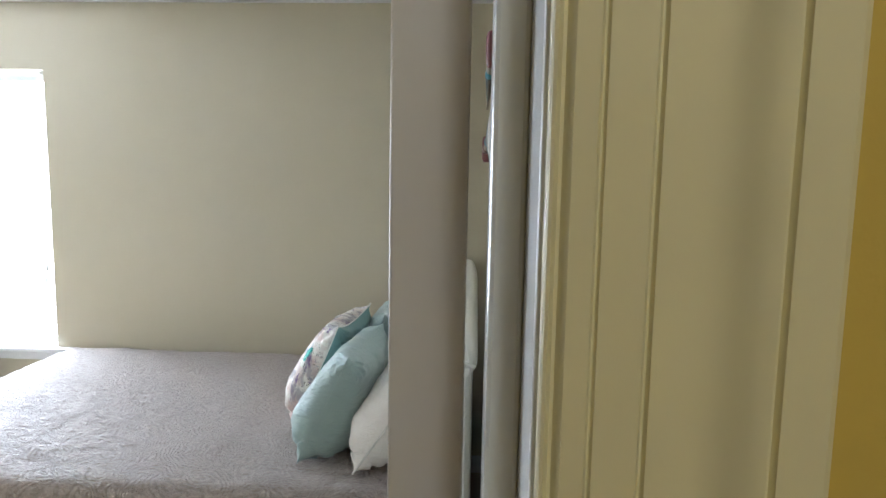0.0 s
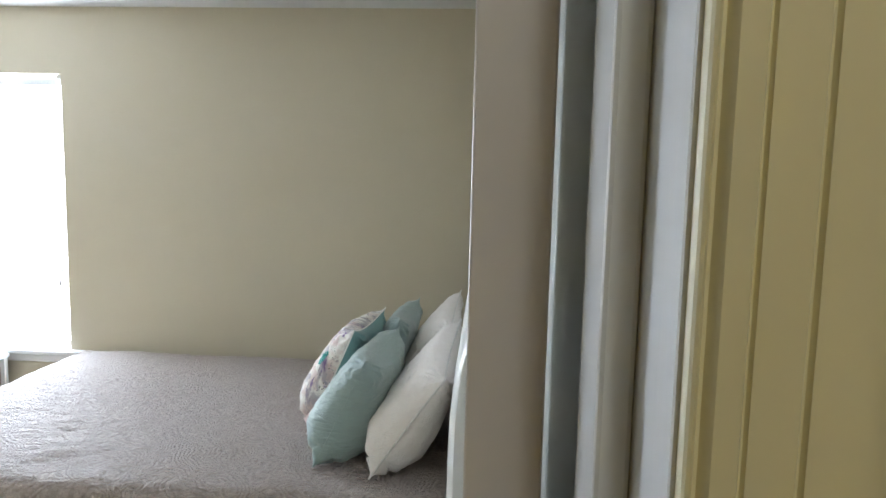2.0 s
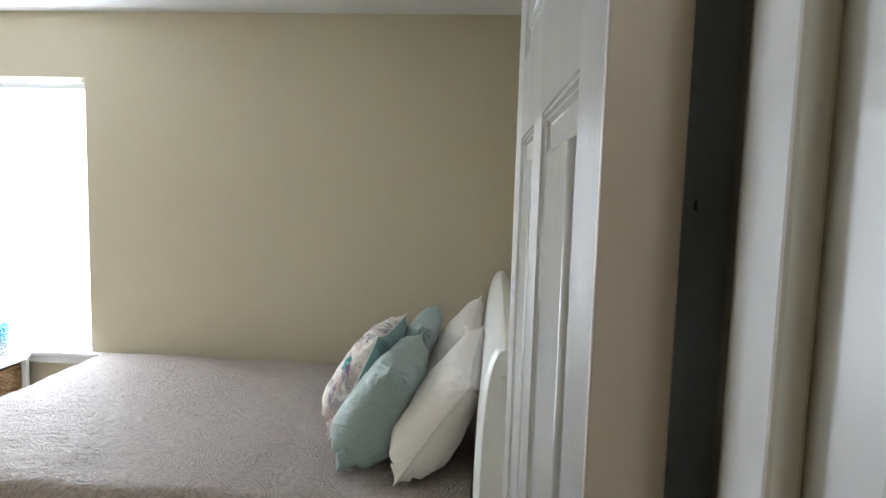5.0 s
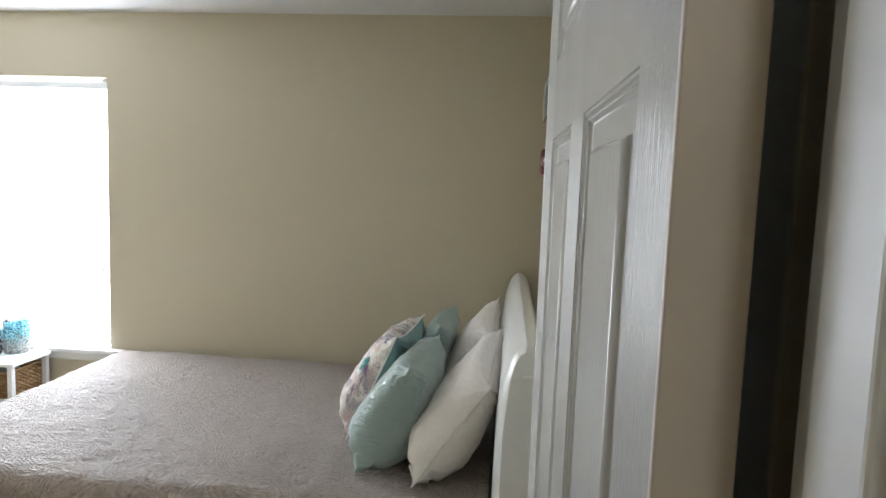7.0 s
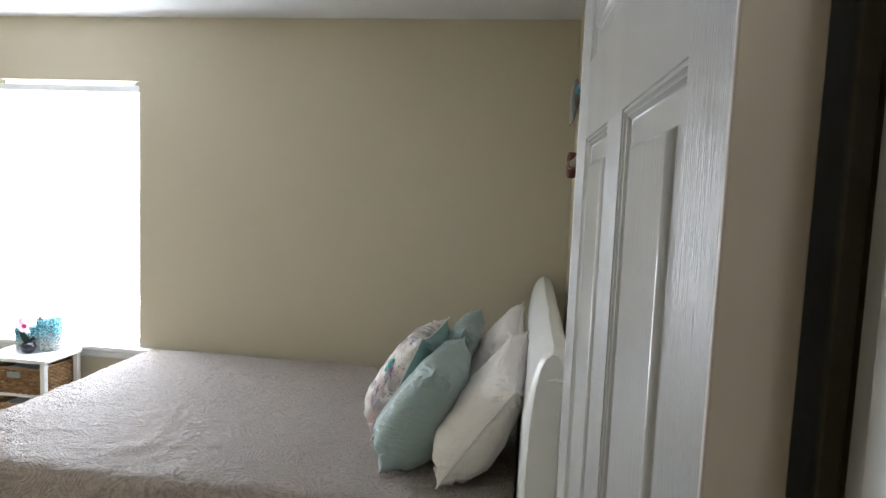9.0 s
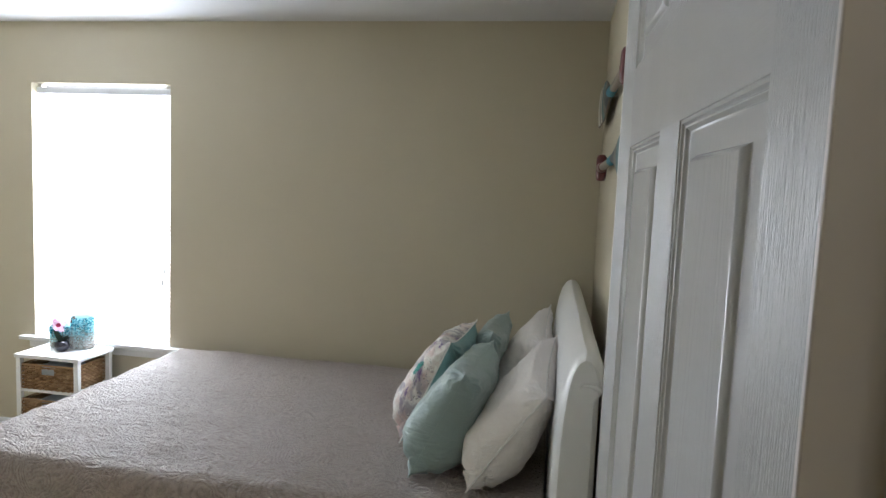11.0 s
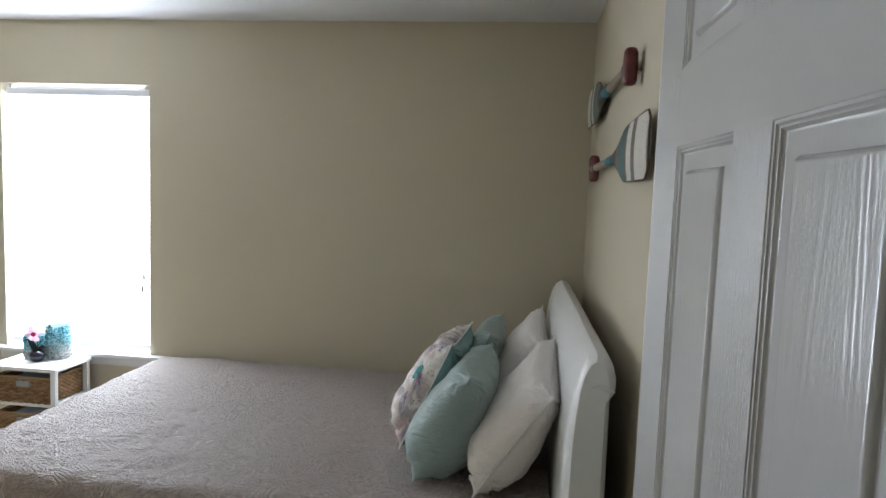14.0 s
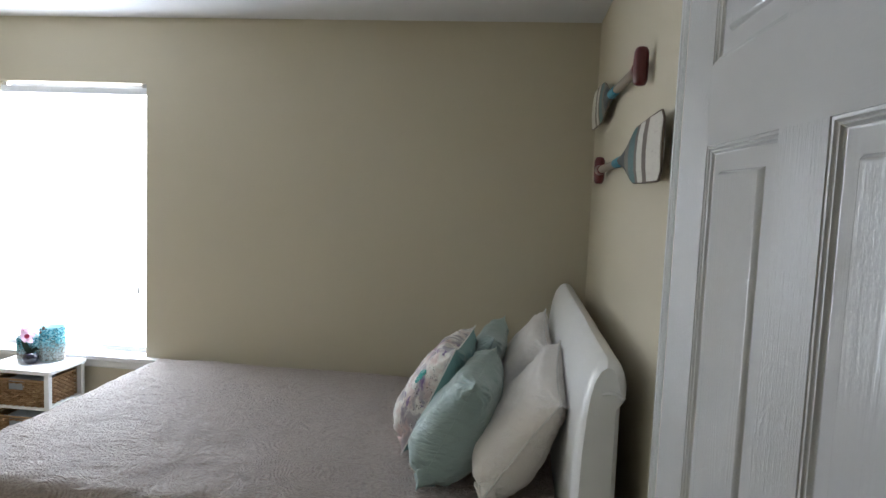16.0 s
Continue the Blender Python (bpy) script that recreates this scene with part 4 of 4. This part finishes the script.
# ---- nightstand ----
NX0, NX1, NY0, NY1, NTOP = -2.846, -2.454, 3.158, 3.444, 0.606
stand = thing("nightstand", (-2.65, 3.30, 0), "white wooden nightstand with woven basket drawers", "nightstand")
part("top", boxes((NX0, NX1, NY0, NY1, NTOP - 0.020, NTOP), bevel=0.003), STAND, stand)
for x in (NX0 + 0.008, NX1 - 0.034):
    for y in (NY0 + 0.006, NY1 - 0.032):
        part("post", boxes((x, x + 0.026, y, y + 0.026, 0, NTOP - 0.020), bevel=0.002), STAND, stand)
SHELVES = (0.400, 0.205, 0.030)
for z in SHELVES:
    part("shelf", boxes((NX0 + 0.034, NX1 - 0.034, NY0 + 0.010, NY1 - 0.010, z, z + 0.016), bevel=0.0015), STAND, stand)
    for x in (NX0 + 0.010, NX1 - 0.028):
        part("side_rail", boxes((x, x + 0.018, NY0 + 0.032, NY1 - 0.032, z, z + 0.020), bevel=0.0015), STAND, stand)


def basket(z, height, label):
    """A plaited basket drawer: strands woven over uprights, with a rim and a hand hole in the front."""
    x0, x1, y0, y1 = NX0 + 0.042, NX1 - 0.042, NY0 + 0.014, NY1 - 0.034
    ob = thing("basket", ((x0 + x1) / 2, (y0 + y1) / 2, z), label, "basket", "basket drawers in the nightstand")
    bm = bmesh.new()
    rows = 12
    pitch = (height - 0.014) / rows
    ring = [(x0, y0), (x1, y0), (x1, y1), (x0, y1)]
    hole = (x0 + (x1 - x0) * 0.36, x0 + (x1 - x0) * 0.64, z + height * 0.58, z + height * 0.86)
    for k in range(rows):
        zz = z + pitch * (k + 0.5)
        for s in range(4):
            a, b = Vector((*ring[s], zz)), Vector((*ring[(s + 1) % 4], zz))
            out = Vector((b.y - a.y, a.x - b.x, 0)).normalized()
            m = max(6, int((b - a).length / 0.017))
            for q in range(m):
                if (q + k) % 2:
                    continue
                c0, c1 = a + (b - a) * (q - 0.35) / m, a + (b - a) * (q + 1.35) / m
                mid = (c0 + c1) / 2
                if s == 0 and hole[0] < mid.x < hole[1] and hole[2] < zz < hole[3]:
                    continue
                jit = Vector((0, 0, random.uniform(-0.0018, 0.0018)))
                tube(bm, [c0 - out * 0.001 + jit, mid + out * 0.0045, c1 - out * 0.001 - jit], [pitch * 0.36, pitch * 0.56, pitch * 0.36], 7)
    weave = part("weave", bm, WICKER, ob, "brown water hyacinth plait", 60)
    rim = bmesh.new()
    tube(rim, [(x0, y0, z + height - 0.006), (x1, y0, z + height - 0.006), (x1, y1, z + height - 0.006), (x0, y1, z + height - 0.006), (x0, y0, z + height - 0.006)], 0.0058, 8)
    part("rim", rim, WICKER, weave, "", 60)
    inner = boxes((x0 + 0.004, x1 - 0.004, y0 + 0.004, y0 + 0.007, z + 0.002, hole[2]), (x0 + 0.004, hole[0], y0 + 0.004, y0 + 0.007, hole[2], z + height - 0.012), (hole[1], x1 - 0.004, y0 + 0.004, y0 + 0.007, hole[2], z + height - 0.012),
                  (x0 + 0.004, x1 - 0.004, y1 - 0.007, y1 - 0.004, z + 0.002, z + height - 0.012), (x0 + 0.004, x0 + 0.007, y0 + 0.007, y1 - 0.007, z + 0.002, z + height - 0.012), (x1 - 0.007, x1 - 0.004, y0 + 0.007, y1 - 0.007, z + 0.002, z + height - 0.012),
                  (x0 + 0.004, x1 - 0.004, y0 + 0.004, y1 - 0.004, z, z + 0.004))
    part("backing", inner, WICKER, ob)
    grip = bmesh.new()
    hx0, hx1, hz0, hz1 = hole
    tube(grip, [(hx0, y0 - 0.002, hz0), (hx1, y0 - 0.002, hz0), (hx1, y0 - 0.002, hz1), (hx0, y0 - 0.002, hz1), (hx0, y0 - 0.002, hz0)], 0.0035, 6)
    part("handle_rim", grip, WICKER, weave, "", 60)
    part("liner", boxes((hx0 - 0.03, hx1 + 0.03, y0 + 0.008, y0 + 0.011, z + 0.01, z + height - 0.002)), LINER, ob, "grey-blue cloth lining behind the hole")
    content = bmesh.new()
    bmesh.ops.create_icosphere(content, subdivisions=3, radius=1.0)
    for v in content.verts:
        k = 1 + 0.16 * noise.noise(v.co * 2.3 + Vector((z * 9, 0, 0)))
        q = Vector((max(-1, min(1, v.co.x * 1.25)), max(-1, min(1, v.co.y * 1.25)), v.co.z)) * k
        v.co = Vector(((x0 + x1) / 2 + q.x * (x1 - x0) * 0.40, (y0 + y1) / 2 + q.y * (y1 - y0) * 0.38, z + 0.006 + height * 0.48 + max(-1, q.z) * height * 0.44))
    whole("folded_cloth", content, LINER, "grey-blue cloth stuffed in a basket drawer", "cloth", smooth=180, at=((x0 + x1) / 2, (y0 + y1) / 2, z))
    return ob


basket(SHELVES[0] + 0.0165, 0.140, "brown woven basket drawer with a hand hole")
basket(SHELVES[1] + 0.0165, 0.140, "brown woven basket drawer on the middle shelf")
basket(SHELVES[2] + 0.0165, 0.140, "brown woven basket drawer on the lowest shelf")


def mosaic_vase(x, y, radius, height, label, seed):
    """A straight glass cylinder clad in small rounded glass chips."""
    rnd = random.Random(seed)
    z0 = NTOP
    ob = thing("candle_holder", (x, y, z0), label, "candle holder", "mosaic candle holders on the nightstand")
    body = lathe([(0.0, z0), (radius - 0.004, z0), (radius - 0.0015, z0 + 0.004), (radius - 0.0015, z0 + height - 0.003), (radius - 0.003, z0 + height), (radius - 0.005, z0 + height - 0.002), (radius - 0.005, z0 + 0.006), (0.0, z0 + 0.006)], 40, (x, y))
    part("glass_cylinder", body, GROUT, ob, "frosted glass wall", 40)
    bm = bmesh.new()
    size = 0.0080
    rows = int((height - 0.006) / size)
    around = int(2 * math.pi * radius / size)
    for k in range(rows):
        for q in range(around):
            a = 2 * math.pi * (q + (k % 2) * 0.5 + rnd.uniform(-0.12, 0.12)) / around
            z = z0 + 0.006 + size * (k + 0.5) + rnd.uniform(-0.0012, 0.0012)
            out = Vector((math.cos(a), math.sin(a), 0))
            side = Vector((-math.sin(a), math.cos(a), 0))
            w, h = size * rnd.uniform(0.36, 0.5), size * rnd.uniform(0.36, 0.5)
            tilt = rnd.uniform(-0.25, 0.25)
            c = Vector((x, y, z)) + out * (radius - 0.0012)
            base = [c + side * (w * sx) + Vector((0, 0, h * sz)) for sx, sz in ((-1, -1), (1, -1), (1, 1), (-1, 1))]
            cap = [c + out * (0.0032 + 0.0015 * (sx * tilt + sz * tilt)) + side * (w * 0.62 * sx) + Vector((0, 0, h * 0.62 * sz)) for sx, sz in ((-1, -1), (1, -1), (1, 1), (-1, 1))]
            lo, hi = [bm.verts.new(p) for p in base], [bm.verts.new(p) for p in cap]
            for i in range(4):
                bm.faces.new((lo[i], lo[(i + 1) % 4], hi[(i + 1) % 4], hi[i]))
            bm.faces.new(hi)
    tagged(part("mosaic_cladding", bm, mosaic_material(z0, z0 + height), ob, "turquoise fading to silver chips"), kind="stuff")
    return ob


mosaic_vase(-2.603, 3.378, 0.0605, 0.186, "tall turquoise and silver mosaic glass candle holder", 3)
mosaic_vase(-2.735, 3.378, 0.0590, 0.124, "short turquoise and silver mosaic glass candle holder", 8)

# ---- orchid ----
OX, OY = -2.654, 3.283
orchid = thing("potted_orchid", (OX, OY, NTOP), "small pink orchid in a dark glazed round pot", "plant")
part("pot", lathe([(0.0, NTOP), (0.018, NTOP), (0.031, NTOP + 0.011), (0.038, NTOP + 0.030), (0.034, NTOP + 0.049), (0.021, NTOP + 0.059), (0.018, NTOP + 0.058), (0.0, NTOP + 0.050)], 32, (OX, OY)), POT, orchid, "", 60)


def blade_of(bm, points, widths, up):
    """A thin leaf or petal along points."""
    rows = []
    for i, (p, w) in enumerate(zip(points, widths)):
        p = Vector(p)
        along = (Vector(points[min(i + 1, len(points) - 1)]) - Vector(points[max(i - 1, 0)])).normalized()
        s = along.cross(Vector(up)).normalized()
        n = s.cross(along).normalized()
        rows.append([bm.verts.new(p - s * w + n * w * 0.25), bm.verts.new(p - n * 0.0), bm.verts.new(p + s * w + n * w * 0.25)])
    for a, b in zip(rows, rows[1:]):
        for k in range(2):
            bm.faces.new((a[k], a[k + 1], b[k + 1], b[k]))
    bmesh.ops.solidify(bm, geom=bm.faces[:], thickness=0.0012)


for pts, ws in (([(OX, OY, NTOP + 0.045), (OX - 0.012, OY - 0.004, NTOP + 0.075), (OX - 0.026, OY - 0.010, NTOP + 0.105), (OX - 0.040, OY - 0.016, NTOP + 0.122)], [0.006, 0.016, 0.013, 0.001]),
                ([(OX, OY, NTOP + 0.045), (OX + 0.010, OY + 0.004, NTOP + 0.066), (OX + 0.024, OY + 0.010, NTOP + 0.078), (OX + 0.038, OY + 0.012, NTOP + 0.074)], [0.006, 0.012, 0.010, 0.001])):
    bm = bmesh.new()
    blade_of(bm, pts, ws, (0.2, -1, 0.3))
    part("leaf", bm, LEAF, orchid, "", 60)
FX, FY, FZ = -2.604, 3.245, 0.778
bm = bmesh.new()
tube(bm, [(OX, OY, NTOP + 0.045), (OX - 0.002, OY + 0.006, NTOP + 0.10), (OX + 0.012, OY + 0.004, NTOP + 0.150), (FX, FY + 0.006, FZ), (FX + 0.030, FY + 0.004, FZ + 0.018), (FX + 0.052, FY + 0.004, FZ + 0.030)], 0.0016, 6)
part("stem", bm, STEM, orchid, "", 180)


def flower(cx, cy, cz, r):
    """An orchid bloom: the lip with five petals round it."""
    bm = bmesh.new()
    bmesh.ops.create_icosphere(bm, subdivisions=2, radius=r * 0.27, matrix=Matrix.Translation((cx, cy - r * 0.25, cz - r * 0.08)))
    bloom = part("flower", bm, PETAL_CORE, orchid, "magenta lip of a pink bloom", 180)
    c = Vector((cx, cy, cz))
    for k in range(5):
        a = math.pi / 2 + 2 * math.pi * k / 5
        d = Vector((math.cos(a), 0, math.sin(a)))
        bm = bmesh.new()
        blade_of(bm, [c + d * r * 0.08, c + d * r * 0.4 + Vector((0, -r * 0.18, 0)), c + d * r * 0.75 + Vector((0, -r * 0.2, 0)), c + d * r + Vector((0, -r * 0.05, 0))], [r * 0.10, r * 0.36, r * 0.38, r * 0.06], (0, -1, 0))
        part("petal", bm, PETAL, bloom, "", 180)


flower(-2.620, 3.228, 0.771, 0.045)
flower(-2.652, 3.240, 0.790, 0.026)
for x, z, r in ((FX + 0.052, FZ + 0.030, 0.007), (FX + 0.034, FZ + 0.006, 0.006)):
    bm = bmesh.new()
    bmesh.ops.create_icosphere(bm, subdivisions=2, radius=r, matrix=Matrix.Translation((x, FY + 0.004, z)))
    for v in bm.verts:
        v.co.z = z + (v.co.z - z) * 1.35
    part("bud", bm, STEM, orchid, "", 180)


# ---- decorative paddles on the wall ----
def paddle(label):
    """Local: x from the grip to the blade's tip, z across the blade, y from the wall; the neck is at x = 0."""
    ob = new("paddle")
    tagged(ob, label, "paddle", "painted paddles on the wall")
    bm = bmesh.new()
    steps = 26
    length = 0.585
    loops, halves = [], []
    for i in range(steps + 1):
        s = i / steps
        x = length * s
        if s < 0.45:
            k = s / 0.45
            w = 0.016 + 0.064 * (3 * k * k - 2 * k ** 3)
        else:
            w = 0.080 + 0.005 * math.sin((s - 0.45) / 0.55 * math.pi / 2)
        if s > 0.94:
            w *= math.sqrt(max(0.0, 1 - ((s - 0.94) / 0.06) ** 2)) * 0.25 + 0.75
        t = 0.011 * (1 - s) + 0.006
        halves.append((x, w))
        loops.append([bm.verts.new((x, y, z)) for y, z in ((-t, 0.0), (-t * 0.8, w * 0.55), (-t * 0.25, w), (t * 0.25, w), (t * 0.8, w * 0.55), (t, 0.0), (t * 0.8, -w * 0.55), (t * 0.25, -w), (-t * 0.25, -w), (-t * 0.8, -w * 0.55))])
    for a, b in zip(loops, loops[1:]):
        for k in range(10):
            bm.faces.new((a[k], a[(k + 1) % 10], b[(k + 1) % 10], b[k]))
    bm.faces.new(loops[0][::-1])
    bm.faces.new(loops[-1])
    bmesh.ops.recalc_face_normals(bm, faces=bm.faces)
    part("blade", bm, BLADE, ob, "flat blade with white, brown and teal bands", 60)
    rim = bmesh.new()
    tube(rim, [(x, 0.0005, w) for x, w in halves] + [(x, 0.0005, -w) for x, w in halves[::-1]], 0.0032, 8)
    part("worn_edge", rim, DARK, ob, "dark worn edge of the blade", 180)
    bm = bmesh.new()
    tube(bm, [(0.03, 0, 0), (0.0, 0, 0), (-0.06, 0, 0), (-0.12, 0, 0)], [0.014, 0.0175, 0.0175, 0.0160], 16)
    part("collar", bm, TURQUOISE, ob, "turquoise painted collar", 60)
    bm = bmesh.new()
    tube(bm, [(-0.055, 0, 0), (-0.20, 0, 0), (-0.40, 0, 0), (-0.50, 0, 0)], [0.0145, 0.0145, 0.0150, 0.0155], 16)
    part("shaft", bm, GREY_WOOD, ob, "greyed bare wooden shaft", 60)
    bm = bmesh.new()
    tube(bm, [(-0.475, 0, 0), (-0.50, 0, 0), (-0.525, 0, 0), (-0.548, 0, 0)], [0.0165, 0.0185, 0.020, 0.022], 16)
    tube(bm, [(-0.565, 0, -0.055), (-0.565, 0, -0.052), (-0.565, 0, -0.04), (-0.562, 0, -0.015), (-0.562, 0, 0.015), (-0.565, 0, 0.04), (-0.565, 0, 0.052), (-0.565, 0, 0.055)], [0.009, 0.016, 0.021, 0.022, 0.022, 0.021, 0.016, 0.009], 18)
    part("grip", bm, RED, ob, "glossy oxblood T grip", 180)
    for x in (-0.30, 0.10):
        bm = bmesh.new()
        tube(bm, [(x, 0.008, 0), (x, 0.045, 0)], 0.003, 8)
        part("hanger", bm, STEEL, ob)
    return ob


lower = paddle("painted wooden paddle with banded blade hung below another")
lower.matrix_basis = pose(0.166, 2.405, 1.712, 0, -0.7, -90)
upper = copy_thing(lower, pose(0.166, 2.735, 1.979, 0, -1.0, 90) @ pose(0, 0, 0, 180, 0, 0))
upper["label"] = "painted wooden paddle with oxblood grip hung above another"
